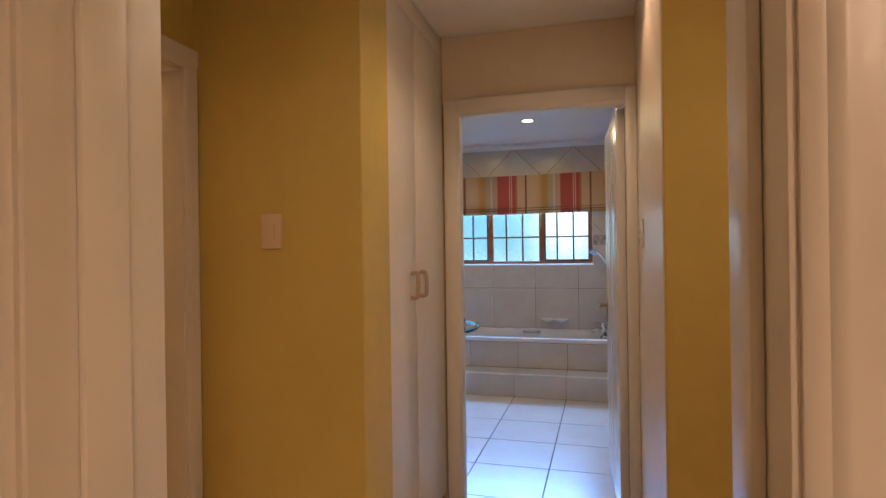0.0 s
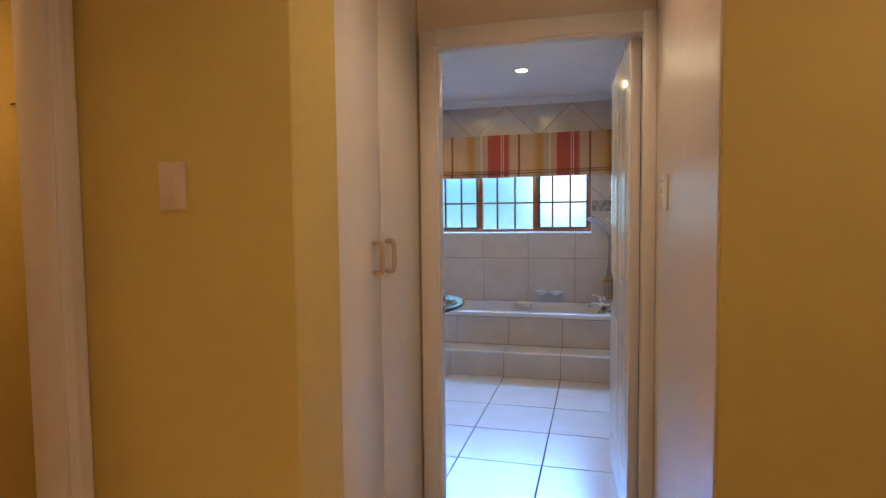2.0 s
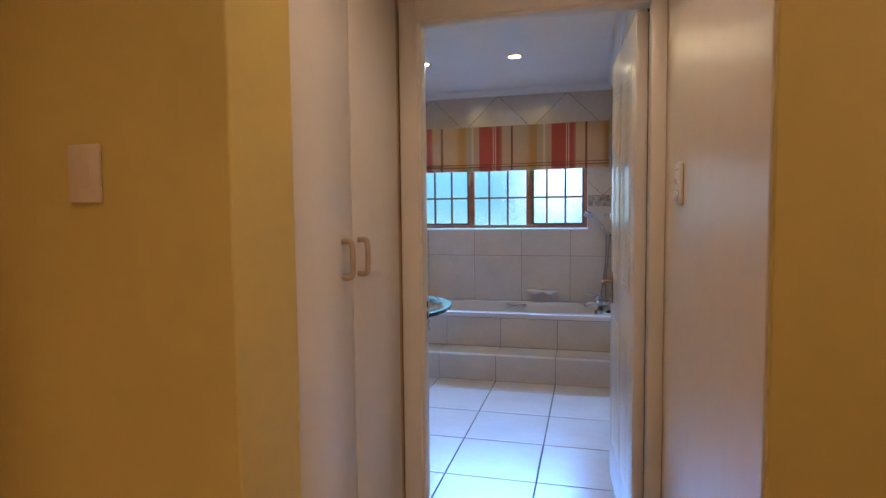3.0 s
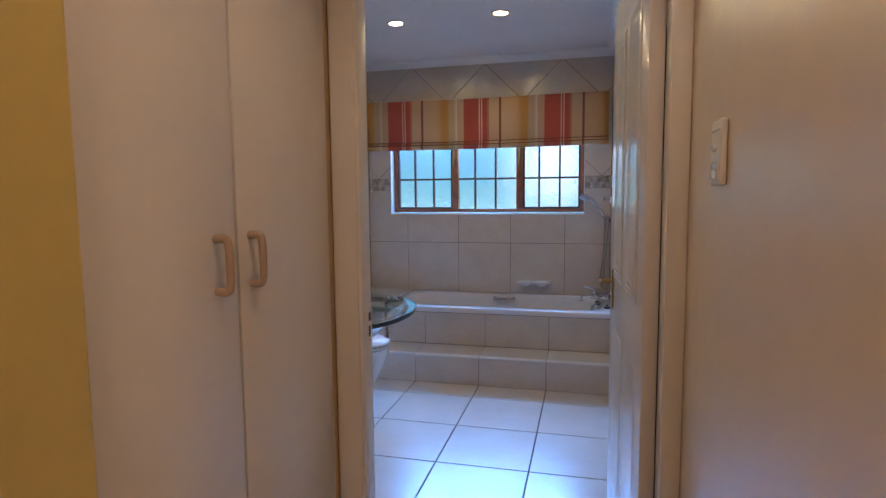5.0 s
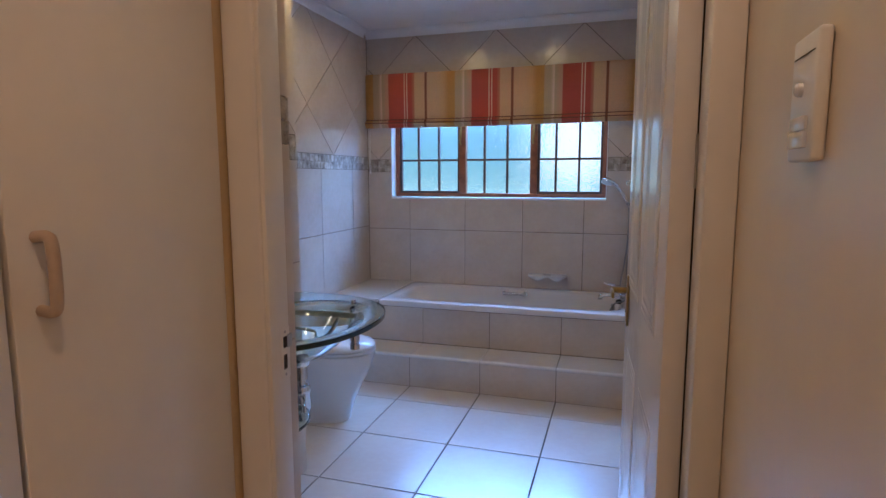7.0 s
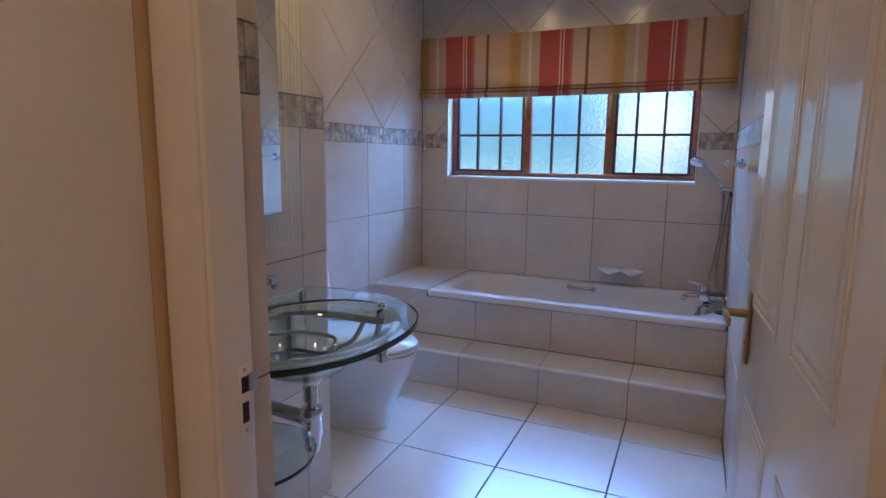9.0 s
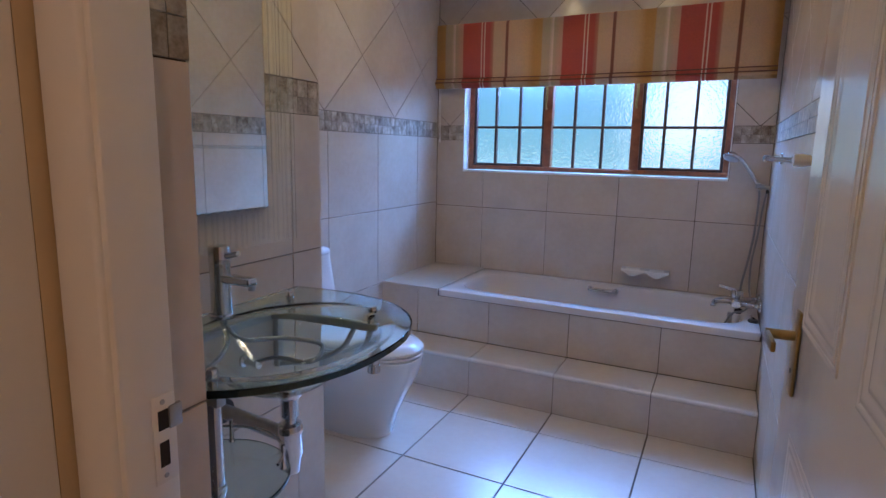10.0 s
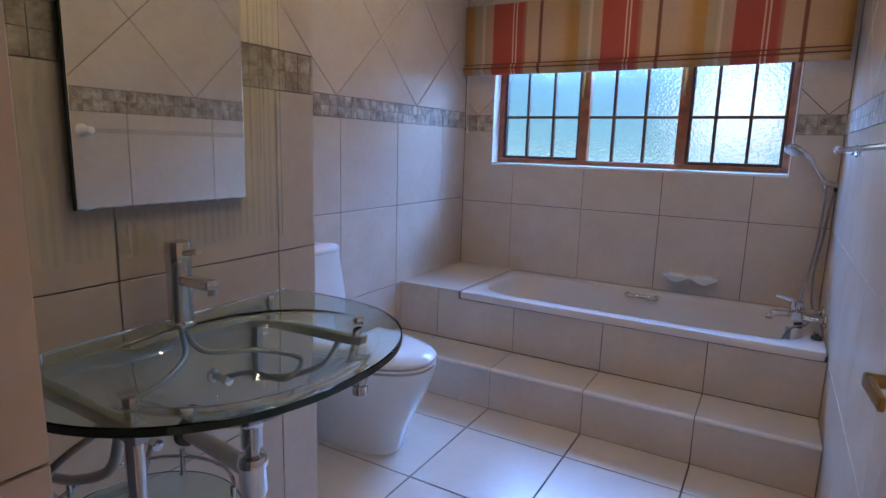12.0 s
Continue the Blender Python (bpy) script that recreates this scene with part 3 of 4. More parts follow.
# ---- bath mixer with hand shower ----
mixer = thing("bath_mixer", (0.09, 5.72, 0.54), "chrome wall-mounted bath mixer tap with lever and black diverter", "tap")
mx, my, mz = -0.012, 5.72, 0.534
for s in (-1, 1):
    union = part("wall_union", tube(smooth_path([(0.097, my + s * 0.075, mz + 0.002), (0.060, my + s * 0.075, mz + 0.002), (0.030, my + s * 0.060, mz), (mx, my + s * 0.045, mz)], 5), 0.013, 14), CHROME, mixer)
    part("wall_rose", lathe([(0.030, -0.001), (0.029, -0.007), (0.014, -0.014)], (0.098, my + s * 0.075, mz + 0.002), 22, axis="x"), CHROME, union)
part("body", tube([(mx, my - 0.075, mz), (mx, my - 0.070, mz), (mx, my - 0.03, mz), (mx, my + 0.03, mz), (mx, my + 0.070, mz), (mx, my + 0.075, mz)], 0.02, 22, radii=[0.018, 0.024, 0.027, 0.027, 0.024, 0.018]), CHROME, mixer)
part("spout", tube(smooth_path([(mx, my, mz - 0.006), (mx - 0.045, my, mz - 0.004), (mx - 0.092, my, mz - 0.010), (mx - 0.104, my, mz - 0.026)]), 0.014, 14), CHROME, mixer)
part("aerator", lathe([(0.015, 0), (0.015, -0.010), (0.002, -0.010)], (mx - 0.105, my, mz - 0.028), 16), SATIN, mixer)
part("cartridge", lathe([(0.027, 0), (0.030, 0.012), (0.030, 0.034), (0.026, 0.044), (0.004, 0.049)], (mx, my, mz + 0.014), 24), CHROME, mixer)
part("lever", tube(smooth_path([(mx - 0.005, my, mz + 0.054), (mx - 0.040, my, mz + 0.064), (mx - 0.085, my, mz + 0.074)]), 0.009, 12, radii=None), CHROME, mixer)
part("diverter", lathe([(0.002, -0.060), (0.017, -0.058), (0.019, -0.046), (0.017, -0.036), (0.009, -0.032), (0.009, -0.018)], (mx + 0.014, my - 0.015, mz), 18), RUBBER, mixer, "black diverter knob")
part("outlet", lathe([(0.009, -0.150), (0.012, -0.148), (0.012, -0.062), (0.010, -0.06)], (mx - 0.022, my - 0.01, mz + 0.0), 14), SATIN, mixer)
# Added plug; its chain stands in for an unclear small loop on the rim.
plug = thing("bath_plug", (0.064, 5.52, RIM), "added rubber bath plug with a chain loop on the bath rim", "bath plug")
stopper = part("stopper", lathe([(0.001, 0.0005), (0.022, 0.0005), (0.024, 0.006), (0.019, 0.014), (0.006, 0.016), (0.005, 0.024), (0.001, 0.025)], (0.064, 5.52, RIM + 0.001), 22), RUBBER, plug)
part("chain", tube(smooth_path([(0.064, 5.52, RIM + 0.026), (0.078, 5.55, RIM + 0.006), (0.060, 5.59, RIM + 0.005), (0.062, 5.63, RIM + 0.006)], 8), 0.0022, 6), CHROME, plug)
shower = thing("hand_shower", (0.06, 6.02, 1.10), "chrome hand shower on a wall holder with a hose", "shower")
holder = part("holder", tube([(0.099, 5.985, 1.112), (0.094, 5.985, 1.112), (0.060, 5.985, 1.119), (0.030, 5.985, 1.126)], 0.013, 14, radii=[0.017, 0.013, 0.013, 0.016]), SATIN, shower, "grey swivelling wall bracket")
part("screw_cap", lathe([(0.002, -0.016), (0.007, -0.015), (0.008, 0.0), (0.006, 0.006)], (0.088, 5.982, 1.098), 14), RUBBER, holder)
part("handle", tube(smooth_path([(0.050, 5.985, 1.098), (0.040, 5.984, 1.125), (0.012, 5.980, 1.172), (-0.030, 5.972, 1.232), (-0.062, 5.962, 1.266), (-0.092, 5.955, 1.281)]), 0.011, 14), CHROME, shower)
d = Vector((-0.25, -0.42, -0.87)).normalized()
c = Vector((-0.100, 5.952, 1.274))
head = part("spray_head", tube([c - d * 0.022, c - d * 0.015, c + d * 0.003, c + d * 0.012], 0.03, 28, radii=[0.010, 0.030, 0.043, 0.041]), CHROME, shower)
part("spray_face", tube([c + d * 0.0125, c + d * 0.015], 0.03, 28, radii=[0.038, 0.035]), SATIN, head)
part("hose", tube(smooth_path([(0.050, 5.985, 1.098), (0.053, 5.985, 1.03), (0.048, 5.975, 0.86), (0.030, 5.95, 0.70), (0.012, 5.90, 0.60), (0.004, 5.82, 0.555), (mx, my + 0.07, mz + 0.005)], 10), 0.0062, 10), HOSE, shower, "flexible chrome hose")
part("hose", tube(smooth_path([(0.086, 5.985, 1.090), (0.076, 5.99, 1.00), (0.066, 5.985, 0.85), (0.050, 5.97, 0.70), (0.052, 5.93, 0.57), (0.060, 5.85, 0.515), (0.030, 5.69, 0.497), (-0.020, 5.64, 0.490), (-0.052, 5.66, 0.43), (-0.064, 5.68, 0.37)], 10), 0.0055, 10), HOSE, shower, "flexible chrome hose")
dish = thing("soap_dish", (-0.5, 6.03, 0.54), "white ceramic wall soap dish with a wavy front", "soap dish")
rows = []
for k in range(25):
    u = k / 24
    x = -0.640 + 0.274 * u
    wave = 0.5 - 0.5 * math.cos(4 * math.pi * u)
    end = min(1.0, min(u, 1 - u) / 0.06)
    dep = (0.078 + 0.018 * wave) * (0.80 + 0.20 * end)
    low = 0.010 + 0.022 * wave
    rows.append([(x, 6.058, 0.594), (x, 6.058 - dep * 0.94, 0.592), (x, 6.058 - dep, 0.588), (x, 6.058 - dep, 0.588 - low), (x, 6.058 - dep * 0.92, 0.584 - low), (x, 6.058 - dep * 0.4, 0.580 - low), (x, 6.058, 0.562)])
part("bowl", loft(rows), CERAMIC, dish)

# ---- toilet ----
toilet = thing("toilet", (-1.6, 4.53, 0), "white ceramic toilet with closed lid and tall cistern", "toilet")
ty = 4.53
prof = [(0.0, -1.600, 0.215, 0.108), (0.02, -1.600, 0.218, 0.112), (0.10, -1.592, 0.234, 0.124), (0.20, -1.578, 0.266, 0.146), (0.29, -1.566, 0.300, 0.170),
        (0.355, -1.560, 0.316, 0.182), (0.384, -1.560, 0.318, 0.184), (0.390, -1.560, 0.306, 0.174)]
part("pan", loft([oval(x, ty, a, b, z, 48, 2.4) for z, x, a, b in prof]), CERAMIC, toilet)
seat = part("seat", loft([oval(-1.560, ty, a, b, z, 48, 2.3) for z, a, b in ((0.392, 0.314, 0.180), (0.394, 0.320, 0.186), (0.404, 0.320, 0.186), (0.406, 0.314, 0.181))]), CERAMIC, toilet)
part("lid", loft([oval(-1.560 - 0.02 * (a < 0.3), ty, a, b, z, 48, 2.3) for z, a, b in ((0.4100, 0.315, 0.182), (0.412, 0.321, 0.188), (0.422, 0.320, 0.187), (0.434, 0.306, 0.176), (0.443, 0.270, 0.150), (0.449, 0.19, 0.105), (0.452, 0.09, 0.05), (0.4525, 0.02, 0.015))]), CERAMIC, toilet)
part("cistern", loft([oval(-1.850 - z * 0.012, ty, a, b, z, 40, 4) for z, a, b in ((0.36, 0.080, 0.190), (0.40, 0.086, 0.192), (0.60, 0.078, 0.172), (0.74, 0.068, 0.150), (0.775, 0.065, 0.147))]), CERAMIC, toilet)
part("cistern_lid", loft([oval(-1.858, ty, a, b, z, 40, 4) for z, a, b in ((0.776, 0.0655, 0.1475), (0.778, 0.0665, 0.149), (0.790, 0.0655, 0.147), (0.801, 0.057, 0.138), (0.807, 0.044, 0.120), (0.810, 0.02, 0.07))]), CERAMIC, toilet)
part("flush_button", lathe([(0.02, 0), (0.02, 0.003), (0.017, 0.005), (0.001, 0.005)], (-1.855, ty, 0.810), 18), CHROME, toilet)

# ---- glass basin ----
basin = thing("glass_basin", (-1.05, 3.47, 0.70), "green glass washbasin on a chrome bracket with shelf", "basin")
CX, CY, GT, GB = -1.13, 3.47, 0.842, 0.826
BCX, BCY = -1.020, 3.462


def slab(z, grow=0.0):
    """The outline of the glass top: a round front and straight sides that run back to the wall."""
    pts = [(CX + (0.372 + grow) * math.cos(a) ** 0.91, CY + (0.390 + grow) * math.copysign(abs(math.sin(a)) ** 0.91, a), z) for a in (math.pi * (-0.4999 + 0.9998 * k / 40) for k in range(41))]
    return pts + [(-1.19, CY + 0.389 + grow, z), (-1.25, CY + 0.382 + grow, z), (-1.312, CY + 0.372 + grow, z), (-1.312, CY + 0.20, z), (-1.312, CY, z), (-1.312, CY - 0.20, z), (-1.312, CY - 0.372 - grow, z), (-1.25, CY - 0.382 - grow, z), (-1.19, CY - 0.389 - grow, z)]


def matched(z, r, squash=1.0):
    """A round loop whose points lie on the same bearings as the outline's."""
    out = []
    for x, y, _ in slab(z):
        d = Vector((x - BCX, (y - BCY) / squash)).normalized()
        out.append((BCX + d.x * r, BCY + d.y * r * squash, z))
    return out


bowl = [(0.236, 0.0), (0.230, -0.0006), (0.222, -0.0022), (0.212, -0.0054), (0.200, -0.0110), (0.184, -0.0220), (0.164, -0.0400), (0.140, -0.062), (0.112, -0.087), (0.080, -0.110), (0.048, -0.126), (0.022, -0.132)]
TH = GT - GB
loops = [matched(GB + h * 0.99 + 0.004 * min(1.0, -h / 0.02), r + 0.004, 1.25) for r, h in reversed(bowl)]
loops += [slab(GB, -0.003), slab(GB + 0.003), slab(GT - 0.003), slab(GT, -0.003)]
loops += [matched(GT + h * 0.99, r, 1.25) for r, h in bowl]
body = part("glass_top", loft(loops, cap0=False, cap1=False), GREENGLASS, basin)
body.visible_shadow = False
bm = loft([[(CX + (x - CX) * s, CY + (y - CY) * s, z) for x, y, _ in slab(0)[:44]] for s, z in ((1.0012, GB + 0.0015), (1.0012, GT - 0.0015))], cap0=False, cap1=False, closed=False)
part("polished_edge", bm, EDGEGLASS, basin, "dark green polished glass edge")
part("waste", lathe([(0.001, 0.003), (0.030, 0.003), (0.033, 0), (0.030, -0.012), (0.022, -0.02), (0.022, -0.065), (0.001, -0.065)], (BCX, BCY, GB - 0.128), 24), CHROME, basin)
tz = GB - 0.19
trap = part("trap", lathe([(0.015, 0.0), (0.016, -0.02), (0.028, -0.024), (0.031, -0.034), (0.031, -0.044), (0.027, -0.050), (0.030, -0.10), (0.024, -0.115), (0.020, -0.15), (0.004, -0.153)], (BCX, BCY, tz), 24), CHROME, basin, "chrome bottle trap")
part("outlet_pipe", tube([(BCX - 0.02, BCY + 0.005, tz - 0.062), (-1.18, BCY + 0.033, tz - 0.072), (-1.316, BCY + 0.062, tz - 0.085)], 0.022, 18, radii=[0.02, 0.02, 0.02]), SATIN, basin)
part("wall_collar", lathe([(0.020, 0), (0.036, 0.0), (0.034, 0.012), (0.020, 0.016)], (-1.3185, BCY + 0.062, tz - 0.085), 20, axis="x"), RUBBER, basin)
BOLTS = [(-0.942, 3.708), (-1.240, 3.722), (-0.966, 3.188), (-1.262, 3.195)]
bracket = part("bracket", box(-1.319, 3.185, 0.775, -1.300, 3.755, 0.805, 0.003), SATIN, basin, "satin steel wall bracket")
part("bracket_arm", box(-1.305, 3.702, 0.782, -0.918, 3.724, 0.806, 0.004), SATIN, bracket)
part("bracket_arm", box(-1.305, 3.180, 0.782, -0.948, 3.204, 0.806, 0.004), SATIN, bracket)
part("bracket_post", box(-1.318, 3.727, 0.60, -1.296, 3.752, 0.776, 0.003), SATIN, bracket)
part("bracket_brace", tube(smooth_path([(-1.300, 3.740, 0.61), (-1.18, 3.740, 0.64), (-1.06, 3.738, 0.70), (-1.01, 3.735, 0.783)], 8), 0.009, 10), SATIN, bracket)
part("bracket_brace", tube(smooth_path([(-1.300, 3.200, 0.61), (-1.18, 3.200, 0.64), (-1.06, 3.200, 0.70), (-1.02, 3.200, 0.783)], 8), 0.009, 10), SATIN, bracket)
for x, y in BOLTS:
    bolt = part("bolt", lathe([(0.001, 0.017), (0.010, 0.016), (0.012, 0.012), (0.012, 0.0005), (0.001, 0.0005)], (x, y, GT), 18), CHROME, basin)
    part("spacer", lathe([(0.010, 0), (0.010, 0.0195)], (x, y, 0.8062), 16), CHROME, bolt)
part("end_knob", lathe([(0.012, 0.0), (0.012, -0.050), (0.018, -0.054), (0.018, -0.080), (0.014, -0.083), (0.014, -0.088), (0.018, -0.091), (0.018, -0.112), (0.002, -0.114)], (-0.942, 3.714, 0.783), 20), CHROME, basin)
post = part("shelf_post", lathe([(0.0145, 0.785), (0.0145, 0.615), (0.018, 0.612), (0.018, 0.598), (0.0135, 0.594), (0.0135, 0.555), (0.002, 0.553)], (-0.970, 3.192, 0), 24), CHROME, basin)
SX, SY, SZ, SR = -1.055, 3.250, 0.565, 0.165
shelf = part("shelf", lathe([(0.002, 0), (SR - 0.002, 0), (SR, 0.002), (SR, 0.008), (SR - 0.002, 0.010), (0.002, 0.010)], (SX, SY, SZ), 56), GREENGLASS, basin, "round green glass shelf")
shelf.visible_shadow = False
part("shelf_edge", loft([oval(SX, SY, SR + 0.0006, SR + 0.0006, z, 56) for z in (SZ + 0.002, SZ + 0.008)], cap0=False, cap1=False), EDGEGLASS, shelf)
rail = part("shelf_rail", tube([(SX + 0.15 * math.cos(a), SY + 0.15 * math.sin(a), SZ + 0.050) for a in (radians(20 + 9 * k) for k in range(32))], 0.0035, 8), CHROME, shelf)
for a in (40, 120, 200, 280):
    part("rail_post", lathe([(0.005, 0), (0.005, -0.045), (0.008, -0.055), (0.002, -0.056)], (SX + 0.15 * math.cos(radians(a)), SY + 0.15 * math.sin(radians(a)), SZ + 0.066), 12), CHROME, rail)
for y0, z0, mids in ((3.41, 0.585, [(-1.215, 3.33, 0.545), (-1.20, 3.20, 0.585), (-1.17, 3.16, 0.68), (-1.15, 3.29, 0.745), (-1.205, 3.44, 0.775)]),
                     (3.60, 0.66, [(-1.20, 3.62, 0.69), (-1.08, 3.62, 0.70), (-1.09, 3.68, 0.73), (-1.17, 3.62, 0.755), (-1.215, 3.51, 0.775)])):
    valve = part("angle_valve", lathe([(0.020, 0), (0.018, 0.006), (0.010, 0.01), (0.010, 0.045), (0.013, 0.048), (0.013, 0.062), (0.002, 0.064)], (-1.3185, y0, z0), 16, axis="x"), CHROME, basin)
    part("supply_hose", tube(smooth_path([(-1.275, y0, z0 + 0.005), *mids, (-1.250, 3.475, 0.826)], 10), 0.0065, 10), HOSE, valve)

# ---- basin tap ----
tap = thing("basin_tap", (-1.255, 3.482, GT), "chrome single-lever basin mixer tap", "tap")
tx, tyy = -1.255, 3.482
part("body", lathe([(0.030, 0), (0.030, 0.006), (0.026, 0.009), (0.026, 0.135), (0.0275, 0.138), (0.0275, 0.178), (0.024, 0.185), (0.002, 0.186)], (tx, tyy, GT + 0.0005), 28), CHROME, tap)
part("spout", box(tx + 0.012, tyy - 0.016, GT + 0.092, tx + 0.112, tyy + 0.016, GT + 0.114, 0.007, seg=3), CHROME, tap)
part("aerator", lathe([(0.009, 0), (0.009, -0.012), (0.002, -0.012)], (tx + 0.106, tyy, GT + 0.095), 16), SATIN, tap)
part("lever", tube([(tx + 0.018, tyy, GT + 0.160), (tx + 0.05, tyy, GT + 0.167), (tx + 0.066, tyy, GT + 0.171)], 0.006, 12, radii=[0.009, 0.007, 0.007]), CHROME, tap)

# ---- mirror ----
mirror = thing("wall_mirror", (-1.315, 3.5, 1.11), "frameless mirror on a wider ribbed glass backing sheet", "mirror")
backing = part("glass_backing", box(-1.3175, 3.130, 0.995, -1.3135, 3.845, 2.06, 0.001), CLEAR, mirror, "clear glass sheet with vertical etched lines", False)
backing.visible_shadow = False
ETCH = material("etched_lines", (0.66, 0.76, 0.78), 0.5, grain=0.1, scale=20)
ETCH.node_tree.nodes["Principled BSDF"].inputs["Alpha"].default_value = 0.055
# Pale see-through colour for reflections painted on the glass sheet.
GLINT = material("reflection_streaks", (0.76, 0.84, 0.86), 0.4, grain=0.1, scale=20)
GLINT.node_tree.nodes["Principled BSDF"].inputs["Alpha"].default_value = 0.17
rng = random.Random(4)
for k in range(34):
    y = 3.138 + k * 0.0207 + rng.uniform(-0.003, 0.003)
    part("etch_and_glint_line", box(-1.3132, y, 0.998 + rng.uniform(0, 0.012), -1.3128, y + rng.uniform(0.007, 0.012), 1.09 if 3.30 < y < 3.71 else 2.055), ETCH, backing, smooth=False)
# Three painted reflections, thin bright strips right of the mirror.
for y, z in ((3.742, 1.20), (3.772, 1.20), (3.786, 1.33)):
    part("etch_and_glint_line", box(-1.3130, y, z, -1.3126, y + 0.0035, 2.05), GLINT, backing, smooth=False)
plate = part("mirror_plate", box(-1.3095, 3.308, 1.105, -1.301, 3.712, 2.0, 0.002), MIRROR, mirror, "bevelled silver mirror plate", False)
for k in range(12):
    y = 3.325 + k * 0.034
    part("mirror_clip", box(-1.3125, y, 1.1008, -1.3000, y + 0.012, 1.1048, 0.001), SATIN, plate)

part("mirror_edge", box(-1.3115, 3.3045, 1.103, -1.3012, 3.3075, 2.0, 0.001), EDGEGLASS, plate, "dark ground mirror edge")

# ---- towel rail ----
rail = thing("towel_rail", (0.05, 4.6, 1.27), "white plastic brackets with a clear towel rail", "towel rail")
for y, glossy in ((4.07, PLASTIC), (5.36, ACRYLIC)):
    part("wall_bracket", lathe([(0.026, 0), (0.026, -0.006), (0.018, -0.014), (0.012, -0.04), (0.016, -0.060), (0.014, -0.076), (0.002, -0.080)], (0.097, y, 1.270), 24, axis="x"), glossy, rail)
part("bar", tube([(0.030, 4.07, 1.270), (0.030, 5.36, 1.270)], 0.0085, 16), ACRYLIC, rail, "clear acrylic bar").visible_shadow = False

# ---- the door ----
LW, LT, LH = 0.765, 0.040, 1.978
ang = math.atan2(0.764, -0.050)
DM = Matrix.Translation((0.0605, 2.886, 0.008)) @ Matrix.Rotation(ang, 4, "Z")
door = thing("door_1", (0.05, 2.9, 0), "white panelled bathroom door standing open with brass lever", "door")
tagged(door, kind="structure")


def on_door(bm):
    bmesh.ops.transform(bm, matrix=DM, verts=bm.verts)
    return bm


part("leaf", on_door(box(0, -LT, 0, LW, 0, LH, 0.003)), DOORPAINT, door)
for px0, px1 in ((0.105, 0.335), (0.428, 0.658)):
    for pz0, pz1, deep in ((0.20, 0.80, 0.4), (0.985, 1.83, 1.0)):
        prof = [(0.0, 0.0), (0.0015, 0.0024), (0.005, 0.0034), (0.009, 0.0028), (0.011, 0.0008), (0.014, 0.0006), (0.0155, 0.0028), (0.020, 0.0038), (0.025, 0.0030), (0.028, 0.0010), (0.033, 0.0008), (0.036, 0.0028), (0.042, 0.0030), (0.050, 0.0008), (0.060, 0.0006)]
        loops = []
        for u, h in prof:
            h *= deep
            loops.append([(px0 + u, h, pz0 + u), (px1 - u, h, pz0 + u), (px1 - u, h, pz1 - u), (px0 + u, h, pz1 - u)])
        part("panel", on_door(loft(loops, cap0=False)), DOORPAINT, door)
lz = 0.968
plate = part("lever_plate", on_door(box(LW - 0.105, 0, lz - 0.105, LW - 0.068, 0.007, lz + 0.045, 0.004)), BRASS, door, "brass lever plate")
neck = on_door(tube([(LW - 0.087, 0.005, lz), (LW - 0.087, 0.030, lz), (LW - 0.087, 0.052, lz)], 0.009, 14))
part("lever", neck, BRASS, plate)
part("lever_handle", on_door(box(LW - 0.165, 0.045, lz - 0.011, LW - 0.079, 0.053, lz + 0.007, 0.003)), BRASS, plate)
part("keyhole", on_door(lathe([(0.0001, 0), (0.005, 0), (0.005, 0.0008), (0.0001, 0.0008)], (LW - 0.087, 0.0068, lz - 0.062), 12, axis="y")), DARK, plate)
for hz in (0.25, 1.33, 1.76):
    part("hinge", tube([(0.1005, 2.8815, hz - 0.045), (0.1005, 2.8815, hz + 0.045)], 0.0032, 12), SATIN, door)

# ---- cupboard ----
cup = thing("built_in_cupboard", (-1.1, 2.38, 0), "white painted built-in cupboard with two closed doors", "cupboard")
part("carcass", box(-1.42, 1.968, 0.09, -0.832, 2.806, 2.395), WHITE, cup, smooth=False)
# The plinth takes the hole colour, so the shade under the doors is painted.
part("plinth", box(-1.42, 1.968, 0, -0.845, 2.806, 0.09), DARK, cup, "recessed plinth with its shade put into the colour", False)
part("top_rail", box(-0.832, 1.968, 2.31, -0.787, 2.8055, 2.395, 0.002), WHITE, cup)
for y0, y1, hy in ((1.970, 2.3690, 2.299), (2.3770, 2.8060, 2.416)):
    leaf = part("door", box(-0.8055, y0, 0.095, -0.785, y1, 2.305, 0.003), WHITE, cup)
    pts = smooth_path([(-0.786, hy, 1.224), (-0.764, hy, 1.225), (-0.755, hy, 1.215), (-0.753, hy, 1.172), (-0.755, hy, 1.130), (-0.764, hy, 1.120), (-0.786, hy, 1.121)], 6)
    part("handle", tube(pts, 0.0085, 10), PEACH, leaf, "cream plastic pull handle")

# ---- switches ----
sw = thing("light_switch", (0.15, 2.48, 1.38), "white wall switch with toggle beside the door", "light switch")
part("plate", box(0.1375, 2.416, 1.318, 0.1495, 2.492, 1.434, 0.004, seg=3), PLASTIC, sw)
part("button", lathe([(0.0065, 0.0), (0.0065, -0.004), (0.004, -0.0062), (0.0005, -0.0066)], (0.1377, 2.456, 1.384), 16, axis="x"), CERAMIC, sw)
part("rocker", box(0.1335, 2.430, 1.330, 0.1378, 2.478, 1.345, 0.0015), CERAMIC, sw)
part("rocker", box(0.1345, 2.430, 1.3462, 0.1378, 2.478, 1.359, 0.0015), CERAMIC, sw)
part("cover_joint", box(0.1371, 2.424, 1.4145, 0.1377, 2.486, 1.4155), DARK, sw)
sw = thing("light_switch", (-1.08, 1.72, 1.39), "white wall switch on the ochre corridor wall", "light switch")
